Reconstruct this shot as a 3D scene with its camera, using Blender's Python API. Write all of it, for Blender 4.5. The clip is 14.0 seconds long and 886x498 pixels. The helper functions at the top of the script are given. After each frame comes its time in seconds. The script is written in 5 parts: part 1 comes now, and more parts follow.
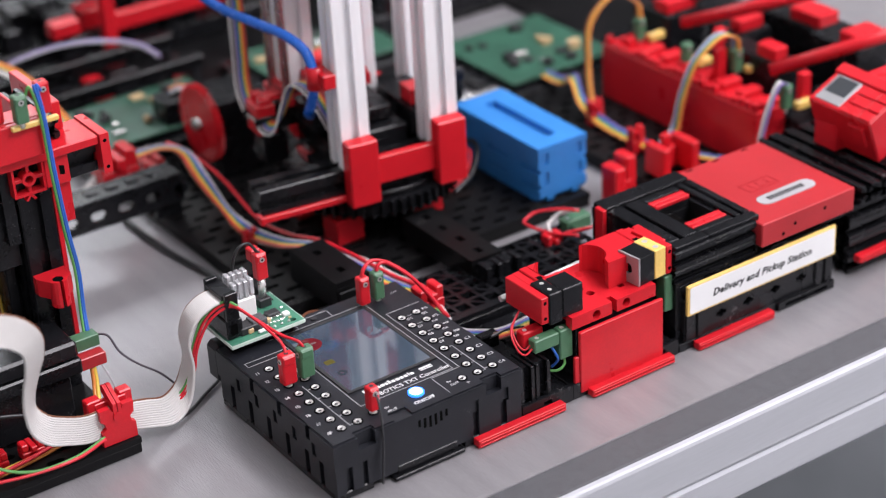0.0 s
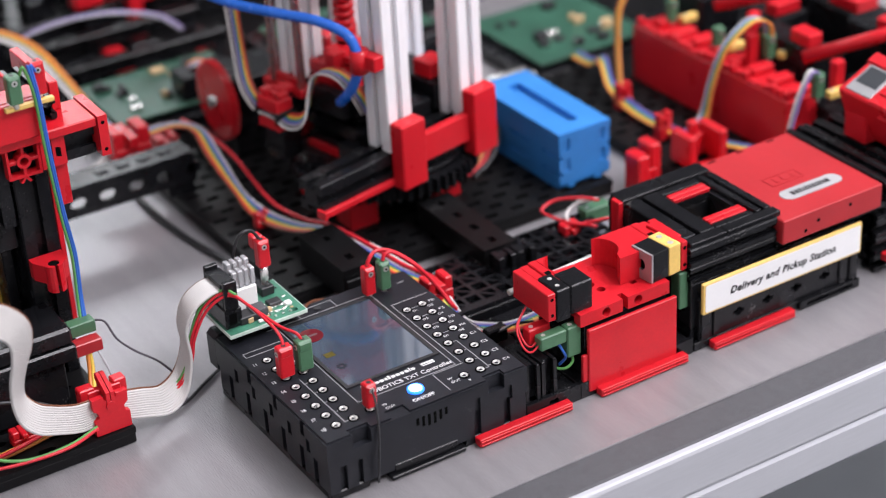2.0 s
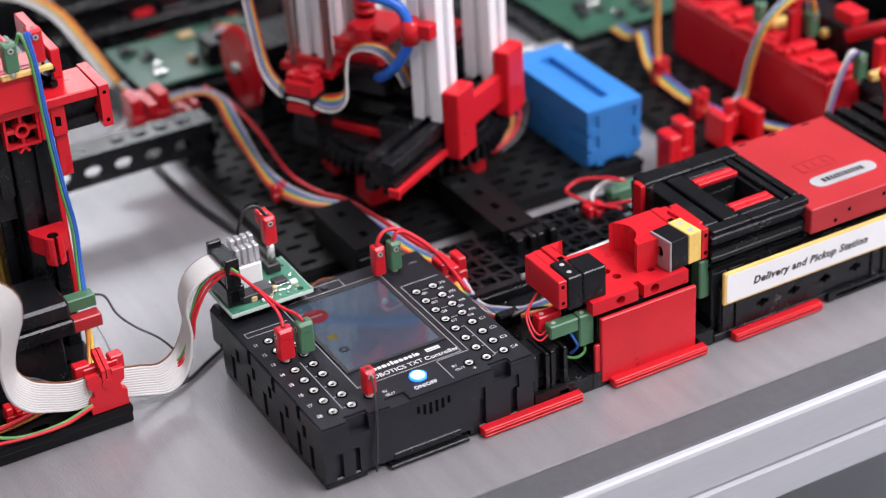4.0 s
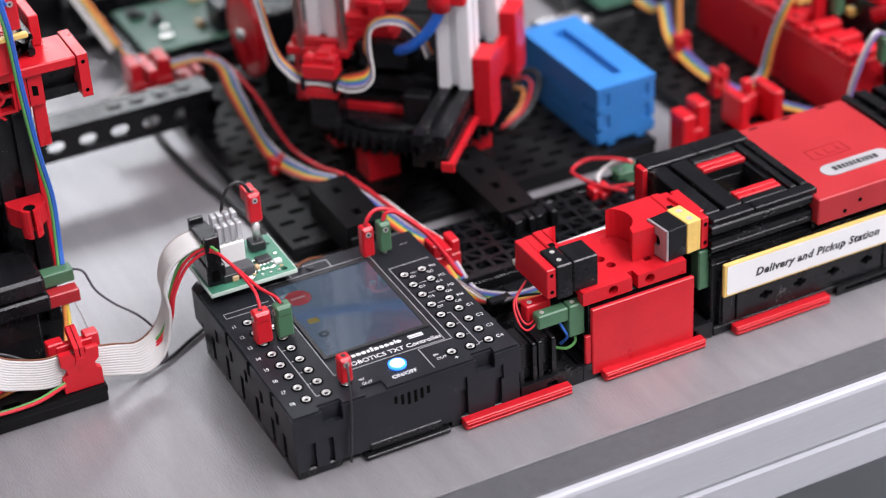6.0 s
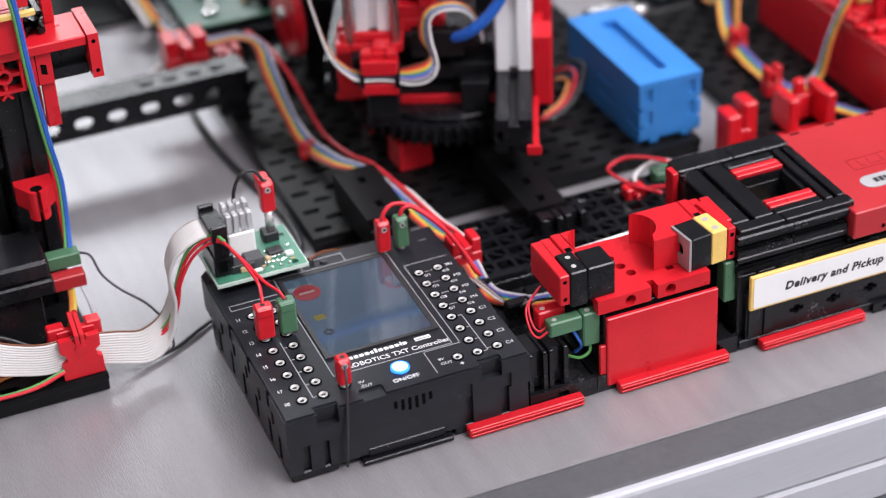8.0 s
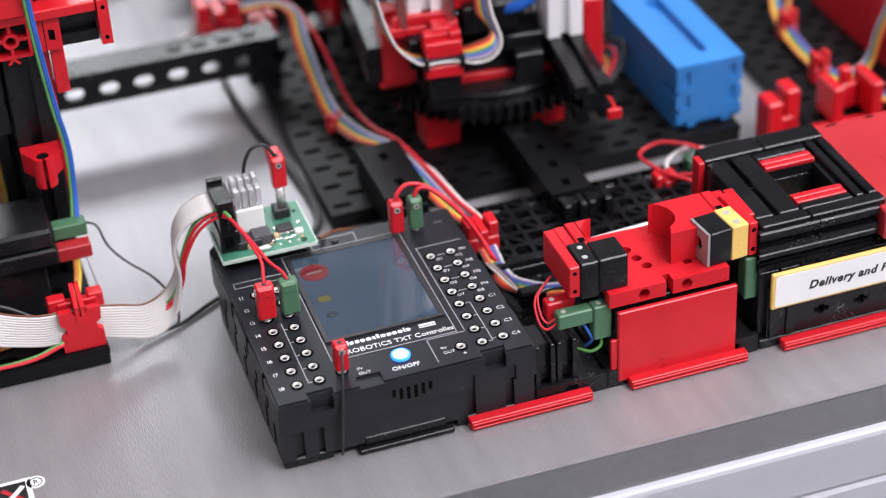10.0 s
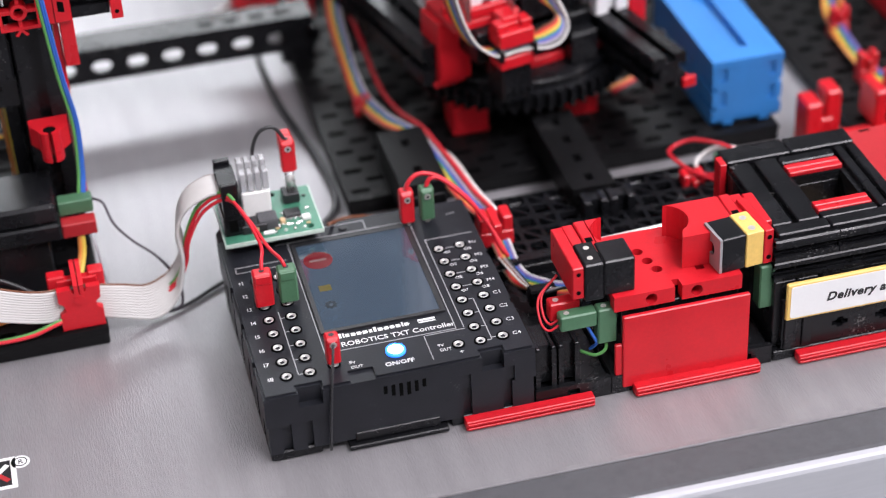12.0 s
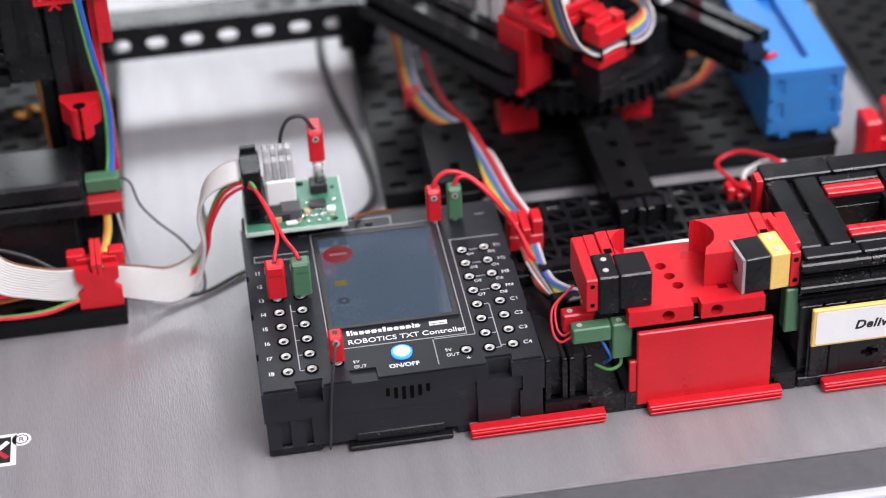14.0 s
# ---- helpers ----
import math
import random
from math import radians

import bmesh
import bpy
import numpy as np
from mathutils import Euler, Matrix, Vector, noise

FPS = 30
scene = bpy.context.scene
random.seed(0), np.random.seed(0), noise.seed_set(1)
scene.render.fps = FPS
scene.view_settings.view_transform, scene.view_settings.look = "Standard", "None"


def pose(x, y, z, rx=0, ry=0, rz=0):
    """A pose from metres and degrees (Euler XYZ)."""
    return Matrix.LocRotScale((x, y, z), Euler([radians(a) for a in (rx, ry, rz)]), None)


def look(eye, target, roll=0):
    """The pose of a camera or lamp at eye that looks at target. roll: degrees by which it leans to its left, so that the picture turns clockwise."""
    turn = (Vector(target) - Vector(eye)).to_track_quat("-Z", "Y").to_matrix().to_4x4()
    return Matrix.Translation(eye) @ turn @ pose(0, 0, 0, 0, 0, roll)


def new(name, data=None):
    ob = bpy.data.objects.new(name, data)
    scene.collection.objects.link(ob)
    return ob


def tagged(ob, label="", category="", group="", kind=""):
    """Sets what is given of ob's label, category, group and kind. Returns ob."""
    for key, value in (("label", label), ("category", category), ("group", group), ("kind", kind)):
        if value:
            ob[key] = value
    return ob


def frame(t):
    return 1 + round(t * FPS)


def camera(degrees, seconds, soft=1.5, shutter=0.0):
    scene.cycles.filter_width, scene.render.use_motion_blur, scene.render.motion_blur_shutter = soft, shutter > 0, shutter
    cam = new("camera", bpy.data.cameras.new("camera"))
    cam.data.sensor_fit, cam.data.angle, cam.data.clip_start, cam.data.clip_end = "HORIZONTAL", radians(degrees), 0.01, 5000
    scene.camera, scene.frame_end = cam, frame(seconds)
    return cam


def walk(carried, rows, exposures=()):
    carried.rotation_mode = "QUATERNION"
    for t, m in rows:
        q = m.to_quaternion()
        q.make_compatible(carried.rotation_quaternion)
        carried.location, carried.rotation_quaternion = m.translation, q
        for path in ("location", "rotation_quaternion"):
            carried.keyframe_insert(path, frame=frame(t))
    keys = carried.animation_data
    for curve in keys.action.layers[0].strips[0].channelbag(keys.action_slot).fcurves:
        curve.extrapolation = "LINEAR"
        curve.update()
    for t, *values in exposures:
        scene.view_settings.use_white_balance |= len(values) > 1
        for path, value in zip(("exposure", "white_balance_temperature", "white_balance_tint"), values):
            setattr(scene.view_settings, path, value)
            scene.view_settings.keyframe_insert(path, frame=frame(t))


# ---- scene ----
cam = camera(25.33, 14.0, soft=1.15)
cam.data.dof.use_dof = True
cam.data.dof.aperture_fstop = 6.3
walk(cam, [
    (0, look((-0.30700, -0.55034, 0.45848), (-0.06671, -0.18350, 0.21829), -3.355)),
    (0.5, look((-0.29744, -0.54808, 0.46002), (-0.06164, -0.18034, 0.21678), -3.346)),
    (1, look((-0.28784, -0.54601, 0.45788), (-0.05658, -0.17631, 0.21325), -3.356)),
    (1.5, look((-0.27838, -0.54386, 0.45794), (-0.05185, -0.17266, 0.21117), -3.339)),
    (2, look((-0.26868, -0.54137, 0.45742), (-0.04686, -0.16867, 0.20864), -3.311)),
    (2.5, look((-0.25845, -0.53910, 0.45522), (-0.04201, -0.16428, 0.20489), -3.311)),
    (3, look((-0.24817, -0.53702, 0.45348), (-0.03726, -0.16048, 0.20103), -3.346)),
    (5.5, look((-0.19366, -0.52462, 0.44657), (-0.01061, -0.14188, 0.18201), -3.456)),
    (6, look((-0.18165, -0.52205, 0.44463), (-0.00370, -0.13840, 0.17790), -3.458)),
    (6.5, look((-0.16949, -0.51940, 0.44287), (0.00136, -0.13401, 0.17401), -3.477)),
    (7, look((-0.15696, -0.51614, 0.44112), (0.00669, -0.12919, 0.17004), -3.417)),
    (7.5, look((-0.14470, -0.51422, 0.43979), (0.01126, -0.12481, 0.16769), -3.436)),
    (8, look((-0.13256, -0.51139, 0.43921), (0.01474, -0.11924, 0.16622), -3.411)),
    (10.5, look((-0.08289, -0.49813, 0.43095), (0.03002, -0.10112, 0.14874), -3.330)),
    (11, look((-0.07318, -0.49578, 0.42953), (0.03235, -0.09762, 0.14609), -3.258)),
    (11.5, look((-0.06139, -0.49394, 0.42776), (0.03660, -0.09451, 0.14340), -3.248)),
    (12, look((-0.04973, -0.49173, 0.42593), (0.04056, -0.09098, 0.14089), -3.194)),
    (12.5, look((-0.03828, -0.48958, 0.42623), (0.04271, -0.08786, 0.13976), -3.194)),
    (13, look((-0.02408, -0.48773, 0.42419), (0.04589, -0.08409, 0.13752), -3.142)),
    (13.5, look((-0.01134, -0.48621, 0.42225), (0.04921, -0.08121, 0.13536), -3.103)),
    (14, look((-0.00070, -0.48391, 0.42155), (0.05000, -0.07838, 0.13351), -2.945)),
])

# ---- world and lamps ----
world = bpy.data.worlds.new("room_air")
scene.world = world
world.use_nodes = True
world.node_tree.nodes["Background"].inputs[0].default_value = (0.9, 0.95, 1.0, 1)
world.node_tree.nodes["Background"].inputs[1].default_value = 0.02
scene.view_settings.exposure = 0.0


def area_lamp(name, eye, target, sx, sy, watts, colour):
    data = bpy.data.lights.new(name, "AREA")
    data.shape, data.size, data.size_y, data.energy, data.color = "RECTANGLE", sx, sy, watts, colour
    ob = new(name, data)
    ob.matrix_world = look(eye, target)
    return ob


# the window's daylight at the far side, assumed ceiling panels, an added fill lamp
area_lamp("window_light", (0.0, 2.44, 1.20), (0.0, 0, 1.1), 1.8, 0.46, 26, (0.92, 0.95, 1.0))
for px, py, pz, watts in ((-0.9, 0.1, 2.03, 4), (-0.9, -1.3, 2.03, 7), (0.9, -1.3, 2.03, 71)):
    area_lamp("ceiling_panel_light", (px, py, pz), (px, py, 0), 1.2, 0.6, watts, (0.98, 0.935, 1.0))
# unseen low lamp added to brighten the bench's right side
area_lamp("side_fill_light", (0.85, 0.0, 1.35), (0.75, 0.0, 0), 0.9, 0.6, 22, (0.98, 0.935, 1.0))


# ---- materials ----
def mat(name, base, rough=0.4, metal=0.0, vary=0.12, grain=900.0, bump=0.06, stretch=(1, 1, 1), coat=0.0, glow=0.0, gloss=0.45, dust_glints=0.0, spread=0.09):
    m = bpy.data.materials.new(name)
    m.use_nodes = True
    nt = m.node_tree
    p = nt.nodes["Principled BSDF"]
    p.inputs["Metallic"].default_value = metal
    p.inputs["Specular IOR Level"].default_value = gloss
    p.inputs["Coat Weight"].default_value = coat
    tc = nt.nodes.new("ShaderNodeTexCoord")
    mp = nt.nodes.new("ShaderNodeMapping")
    mp.inputs["Scale"].default_value = stretch
    nt.links.new(tc.outputs["Object"], mp.inputs["Vector"])
    big = nt.nodes.new("ShaderNodeTexNoise")
    big.inputs["Scale"].default_value, big.inputs["Detail"].default_value = grain * 0.06, 4
    fine = nt.nodes.new("ShaderNodeTexNoise")
    fine.inputs["Scale"].default_value, fine.inputs["Detail"].default_value = grain, 3
    nt.links.new(mp.outputs[0], big.inputs["Vector"])
    nt.links.new(mp.outputs[0], fine.inputs["Vector"])
    add = nt.nodes.new("ShaderNodeMath")
    add.operation = "MULTIPLY_ADD"
    nt.links.new(fine.outputs["Fac"], add.inputs[0])
    add.inputs[1].default_value = 0.5
    nt.links.new(big.outputs["Fac"], add.inputs[2])
    ramp = nt.nodes.new("ShaderNodeValToRGB")
    lo, hi = [max(0, c * (1 - vary)) for c in base], [min(1, c * (1 + vary)) for c in base]
    ramp.color_ramp.elements[0].position, ramp.color_ramp.elements[0].color = 0.5, (*lo, 1)
    ramp.color_ramp.elements[1].position, ramp.color_ramp.elements[1].color = 1.0, (*hi, 1)
    nt.links.new(add.outputs[0], ramp.inputs["Fac"])
    colour = ramp.outputs["Color"]
    # pale specks in the base colour: dust, with glints painted in
    if dust_glints:
        speck = nt.nodes.new("ShaderNodeTexNoise")
        speck.inputs["Scale"].default_value, speck.inputs["Detail"].default_value = 1100, 1
        patch = nt.nodes.new("ShaderNodeTexNoise")
        patch.inputs["Scale"].default_value = 90
        both = nt.nodes.new("ShaderNodeMath")
        both.operation = "MULTIPLY"
        cut = nt.nodes.new("ShaderNodeMapRange")
        cut.inputs["From Min"].default_value, cut.inputs["From Max"].default_value = 0.42, 0.47
        cut.inputs["To Max"].default_value = dust_glints
        nt.links.new(tc.outputs["Object"], speck.inputs["Vector"])
        nt.links.new(tc.outputs["Object"], patch.inputs["Vector"])
        nt.links.new(speck.outputs["Fac"], both.inputs[0])
        nt.links.new(patch.outputs["Fac"], both.inputs[1])
        nt.links.new(both.outputs[0], cut.inputs["Value"])
        mix = nt.nodes.new("ShaderNodeMix")
        mix.data_type = "RGBA"
        mix.inputs["B"].default_value = (0.45, 0.43, 0.42, 1)
        nt.links.new(cut.outputs[0], mix.inputs["Factor"])
        nt.links.new(colour, mix.inputs["A"])
        colour = mix.outputs["Result"]
    nt.links.new(colour, p.inputs["Base Color"])
    rr = nt.nodes.new("ShaderNodeMapRange")
    rr.inputs["To Min"].default_value, rr.inputs["To Max"].default_value = max(0.02, rough - spread), min(1, rough + spread)
    nt.links.new(big.outputs["Fac"], rr.inputs["Value"])
    nt.links.new(rr.outputs[0], p.inputs["Roughness"])
    b = nt.nodes.new("ShaderNodeBump")
    b.inputs["Strength"].default_value, b.inputs["Distance"].default_value = bump, 0.0004
    nt.links.new(fine.outputs["Fac"], b.inputs["Height"])
    nt.links.new(b.outputs[0], p.inputs["Normal"])
    if glow:
        p.inputs["Emission Color"].default_value = (*base, 1)
        p.inputs["Emission Strength"].default_value = glow
    return m


BLACK = mat("black_plastic", (0.008, 0.0083, 0.0098), 0.26, vary=0.3, bump=0.10, gloss=0.25, dust_glints=0.20)
PLATE = mat("matt_black_plate_plastic", (0.0055, 0.0055, 0.006), 0.42, vary=0.3, bump=0.12, gloss=0.13, dust_glints=0.14)
SHELL = mat("charcoal_shell_plastic", (0.0120, 0.0130, 0.0170), 0.37, vary=0.2, bump=0.12, grain=1500, gloss=0.28, dust_glints=0.06)
RED = mat("red_plastic", (0.55, 0.012, 0.021), 0.30, vary=0.10, gloss=0.34)
DULLRED = mat("matt_red_lid", (0.40, 0.024, 0.030), 0.34, vary=0.08, gloss=0.40)
BLUE = mat("blue_plastic", (0.032, 0.20, 0.54), 0.42, vary=0.10)
GREEN = mat("green_plastic", (0.065, 0.16, 0.085), 0.42)
YELLOW = mat("yellow_plastic", (0.75, 0.50, 0.14), 0.40)
TABLE = mat("brushed_bench_metal", (0.30, 0.291, 0.302), 0.30, metal=0.36, vary=0.10, grain=2000, bump=0.5, stretch=(1, 0.12, 1), spread=0.025)
BAND = mat("dark_grey_rubber_band", (0.078, 0.079, 0.086), 0.6, vary=0.16, grain=5000, bump=0.5)
ALU = mat("satin_aluminium", (0.86, 0.86, 0.88), 0.42, metal=0.1, vary=0.05, stretch=(1, 1, 0.1))
EDGE = mat("bench_edge_aluminium", (0.45, 0.46, 0.49), 0.6, metal=0.12, vary=0.05, stretch=(0.1, 1, 1))
LABEL = mat("silver_label_foil", (0.36, 0.36, 0.37), 0.4, vary=0.1)
STEEL = mat("bright_steel", (0.70, 0.69, 0.68), 0.26, metal=0.75, vary=0.08)
SOCKET = mat("socket_tin", (0.58, 0.57, 0.55), 0.3, metal=0.6, vary=0.1)
CLEAR = mat("milky_clear_plastic", (0.82, 0.82, 0.84), 0.25, vary=0.04)
CLEAR.node_tree.nodes["Principled BSDF"].inputs["Transmission Weight"].default_value = 0.7
PIN = mat("tin_socket", (0.70, 0.68, 0.64), 0.28, metal=0.5, vary=0.08)
# near-black for sockets and openings; the openings' shade is put in as colour
HOLE = mat("hole_shade_black", (0.003, 0.003, 0.003), 0.9, gloss=0.04)
GLASS = mat("dark_display_glass", (0.040, 0.060, 0.085), 0.07, vary=0.05, bump=0.0, coat=1.0, glow=0.16, gloss=0.9)
LENSGLASS = mat("dark_lens_glass", (0.045, 0.05, 0.055), 0.16, vary=0.1, bump=0.0, gloss=0.3)
SATIN = mat("satin_steel_face", (0.40, 0.40, 0.41), 0.32, metal=0.5, vary=0.08, grain=1500)
PRINT = mat("white_print", (0.72, 0.72, 0.72), 0.5, vary=0.05)
GREYPRINT = mat("grey_print", (0.34, 0.34, 0.35), 0.5, vary=0.05)
INK = mat("black_ink", (0.012, 0.012, 0.014), 0.5)
PAPER = mat("white_sign_card", (0.78, 0.78, 0.78), 0.45, vary=0.03)
PCB = mat("green_circuit_board", (0.05, 0.19, 0.12), 0.30, vary=0.30, grain=1200)
FARPCB = mat("dark_green_board", (0.03, 0.095, 0.062), 0.35, vary=0.3, grain=1200)
CHIP = mat("black_chip", (0.02, 0.02, 0.022), 0.45)
WHITE = mat("white_nylon", (0.80, 0.80, 0.78), 0.40, vary=0.04)
RIBBON = mat("grey_white_ribbon", (0.54, 0.525, 0.51), 0.42, vary=0.05)
LED = mat("blue_white_lamp", (0.55, 0.78, 1.0), 0.3, vary=0.0, glow=2.5)
LEDRIM = mat("blue_lamp_rim", (0.03, 0.22, 1.0), 0.3, vary=0.0, glow=1.6)
BLUEDOT = mat("blue_indicator", (0.05, 0.08, 1.0), 0.3, vary=0.0, glow=2.0)
SOLDER = mat("solder", (0.75, 0.74, 0.72), 0.25, metal=0.9)
TAN = mat("tan_component", (0.55, 0.38, 0.20), 0.5)
BRONZE = mat("bronze_floor", (0.22, 0.15, 0.08), 0.35, metal=0.5)
TUBE = mat("blue_air_hose", (0.02, 0.14, 0.62), 0.28, vary=0.08)
WIRE = {
    "red": mat("red_wire", (0.60, 0.015, 0.03), 0.38),
    "white": mat("white_wire", (0.66, 0.64, 0.62), 0.4),
    "green": mat("green_wire", (0.10, 0.30, 0.08), 0.4),
    "black": mat("black_wire", (0.02, 0.02, 0.022), 0.4),
    "blue": mat("blue_wire", (0.03, 0.12, 0.48), 0.4),
    "yellow": mat("yellow_wire", (0.75, 0.52, 0.08), 0.4),
    "orange": mat("orange_wire", (0.72, 0.25, 0.06), 0.4),
    "brown": mat("brown_wire", (0.16, 0.06, 0.03), 0.4),
    "grey": mat("grey_wire", (0.35, 0.34, 0.36), 0.4),
    "dusk": mat("dark_violet_wire", (0.06, 0.05, 0.065), 0.4),
    "violet": mat("violet_wire", (0.20, 0.14, 0.36), 0.4),
}
FLOOR = mat("grey_floor", (0.22, 0.23, 0.25), 0.5, vary=0.15, grain=40)
WALL = mat("white_wall_paint", (0.72, 0.72, 0.71), 0.7, vary=0.04, grain=60)

# ---- building helpers; all lengths below in millimetres ----
MM = 0.001
ORIGIN = {}


def thing(name, x, y, z, label, category, group="", kind=""):
    ob = new(name)
    ob.empty_display_size = 0.005
    ob.location = (x * MM, y * MM, z * MM)
    ORIGIN[ob.name] = Vector((x, y, z))
    return tagged(ob, label, category, group, kind)


def finish(bm, smooth=False):
    bmesh.ops.recalc_face_normals(bm, faces=bm.faces[:])
    if smooth:
        for f in bm.faces:
            f.smooth = True


def part(name, bm, material, parent, label="", smooth=False):
    """One mesh under a thing or a part; the bmesh is in the place's millimetres."""
    o = ORIGIN[parent.name]
    finish(bm, smooth)
    for v in bm.verts:
        v.co = (v.co - o) * MM
    me = bpy.data.meshes.new(name)
    bm.to_mesh(me)
    bm.free()
    me.materials.append(material)
    ob = new(name, me)
    ob.parent = parent
    ORIGIN[ob.name] = o
    if label:
        ob["label"] = label
    return ob


def solid(name, bm, material, x, y, z, label, category, group="", kind="", smooth=False):
    """A thing of one mesh."""
    finish(bm, smooth)
    o = Vector((x, y, z))
    for v in bm.verts:
        v.co = (v.co - o) * MM
    me = bpy.data.meshes.new(name)
    bm.to_mesh(me)
    bm.free()
    me.materials.append(material)
    ob = new(name, me)
    ob.location = o * MM
    ORIGIN[ob.name] = o
    return tagged(ob, label, category, group, kind)


def B():
    return bmesh.new()


def box(bm, x0, x1, y0, y1, z0, z1, b=0.35):
    """A box with bevelled edges."""
    lo, hi = Vector((min(x0, x1), min(y0, y1), min(z0, z1))), Vector((max(x0, x1), max(y0, y1), max(z0, z1)))
    b = min(b, *[(hi[n] - lo[n]) * 0.3 for n in range(3)])
    V = {}
    for i in (0, 1):
        for j in (0, 1):
            for k in (0, 1):
                s = (i, j, k)
                for a in range(3):
                    V[s, a] = bm.verts.new([(hi[n] if s[n] else lo[n]) + (0 if n == a else (-b if s[n] else b)) for n in range(3)])
    for a in range(3):
        c, d = [n for n in range(3) if n != a]
        for s in (0, 1):
            ring = []
            for p, q in ((0, 0), (1, 0), (1, 1), (0, 1)):
                k = [0, 0, 0]
                k[a], k[c], k[d] = s, p, q
                ring.append(V[tuple(k), a])
            bm.faces.new(ring)
    for a in range(3):
        for c in range(a + 1, 3):
            d = 3 - a - c
            for s in (0, 1):
                for t in (0, 1):
                    k0 = [0, 0, 0]
                    k0[a], k0[c] = s, t
                    k1 = list(k0)
                    k1[d] = 1
                    k0, k1 = tuple(k0), tuple(k1)
                    bm.faces.new((V[k0, a], V[k1, a], V[k1, c], V[k0, c]))
    for i in (0, 1):
        for j in (0, 1):
            for k in (0, 1):
                bm.faces.new([V[(i, j, k), a] for a in range(3)])
    return bm


AX = {"x": (1, 2, 0), "y": (0, 2, 1), "z": (0, 1, 2)}


def put(axis, u, v, w):
    a, b, c = AX[axis]
    p = [0, 0, 0]
    p[a], p[b], p[c] = u, v, w
    return p


def extrude(bm, pts, axis, a0, a1):
    """A closed outline pushed along an axis."""
    lo = [bm.verts.new(put(axis, u, v, a0)) for u, v in pts]
    hi = [bm.verts.new(put(axis, u, v, a1)) for u, v in pts]
    bm.faces.new(lo)
    bm.faces.new(hi)
    for n in range(len(pts)):
        m = (n + 1) % len(pts)
        bm.faces.new((lo[n], lo[m], hi[m], hi[n]))
    return bm


def holed(bm, outer, holes, axis, a0, a1):
    """A plate with openings, of the thickness a0 to a1."""
    tmp = bmesh.new()
    for loop in (outer, *holes):
        vs = [tmp.verts.new((u, v, 0)) for u, v in loop]
        for n in range(len(vs)):
            tmp.edges.new((vs[n], vs[(n + 1) % len(vs)]))
    bmesh.ops.triangle_fill(tmp, use_beauty=True, edges=tmp.edges[:])
    tmp.verts.index_update()
    lo = [bm.verts.new(put(axis, v.co.x, v.co.y, a0)) for v in tmp.verts]
    hi = [bm.verts.new(put(axis, v.co.x, v.co.y, a1)) for v in tmp.verts]
    for f in tmp.faces:
        n = [v.index for v in f.verts]
        bm.faces.new([lo[k] for k in n])
        bm.faces.new([hi[k] for k in n])
    for e in tmp.edges:
        if len(e.link_faces) == 1:
            p, q = e.verts[0].index, e.verts[1].index
            bm.faces.new((lo[p], lo[q], hi[q], hi[p]))
    tmp.free()
    return bm


def ring(u, v, ru, rv=None, n=16):
    rv = ru if rv is None else rv
    return [(u + ru * math.cos(2 * math.pi * k / n), v + rv * math.sin(2 * math.pi * k / n)) for k in range(n)]


def slot(u, v, w, h, n=5):
    """A long hole with round ends, w wide and h high."""
    r = h / 2
    right = [(u + w / 2 - r + r * math.cos(a), v + r * math.sin(a)) for a in np.linspace(-math.pi / 2, math.pi / 2, n)]
    left = [(u - w / 2 + r + r * math.cos(a), v + r * math.sin(a)) for a in np.linspace(math.pi / 2, 3 * math.pi / 2, n)]
    return right + left


def rect(u0, u1, v0, v1):
    return [(u0, v0), (u1, v0), (u1, v1), (u0, v1)]


def cyl(bm, p, q, r, n=16, r2=None):
    """A round bar from p to q."""
    p, q, r2 = Vector(p), Vector(q), r if r2 is None else r2
    d = (q - p).normalized()
    a = d.orthogonal().normalized()
    c = d.cross(a)
    lo, hi = [], []
    for k in range(n):
        t = 2 * math.pi * k / n
        e = a * math.cos(t) + c * math.sin(t)
        lo.append(bm.verts.new(p + e * r))
        hi.append(bm.verts.new(q + e * r2))
    bm.faces.new(lo)
    bm.faces.new(hi)
    for k in range(n):
        f = bm.faces.new((lo[k], lo[(k + 1) % n], hi[(k + 1) % n], hi[k]))
        f.smooth = True
    return bm


def glide(pts, steps=7):
    """A smooth line through the points."""
    pts = [Vector(p) for p in pts]
    ends = [pts[0] * 2 - pts[1], *pts, pts[-1] * 2 - pts[-2]]
    out = []
    for k in range(1, len(ends) - 2):
        p0, p1, p2, p3 = ends[k - 1 : k + 3]
        for s in range(steps):
            t = s / steps
            out.append(0.5 * (2 * p1 + (p2 - p0) * t + (2 * p0 - 5 * p1 + 4 * p2 - p3) * t * t + (3 * p1 - p0 - 3 * p2 + p3) * t**3))
    return [*out, pts[-1]]


def sweep(bm, line, r, n=7, flat=None):
    """A round wire along a line."""
    rings, side = [], None
    for k, p in enumerate(line):
        d = (line[min(k + 1, len(line) - 1)] - line[max(k - 1, 0)]).normalized()
        side = d.orthogonal() if side is None else side - d * side.dot(d)
        side.normalize()
        up = d.cross(side)
        rings.append([bm.verts.new(p + (side * math.cos(2 * math.pi * j / n) + up * math.sin(2 * math.pi * j / n)) * r) for j in range(n)])
    for a, b in zip(rings, rings[1:]):
        for j in range(n):
            bm.faces.new((a[j], a[(j + 1) % n], b[(j + 1) % n], b[j])).smooth = True
    bm.faces.new(rings[0])
    bm.faces.new(rings[-1])
    return bm


def wire(bm, pts, r=0.65, n=7):
    return sweep(bm, glide(pts), r, n)


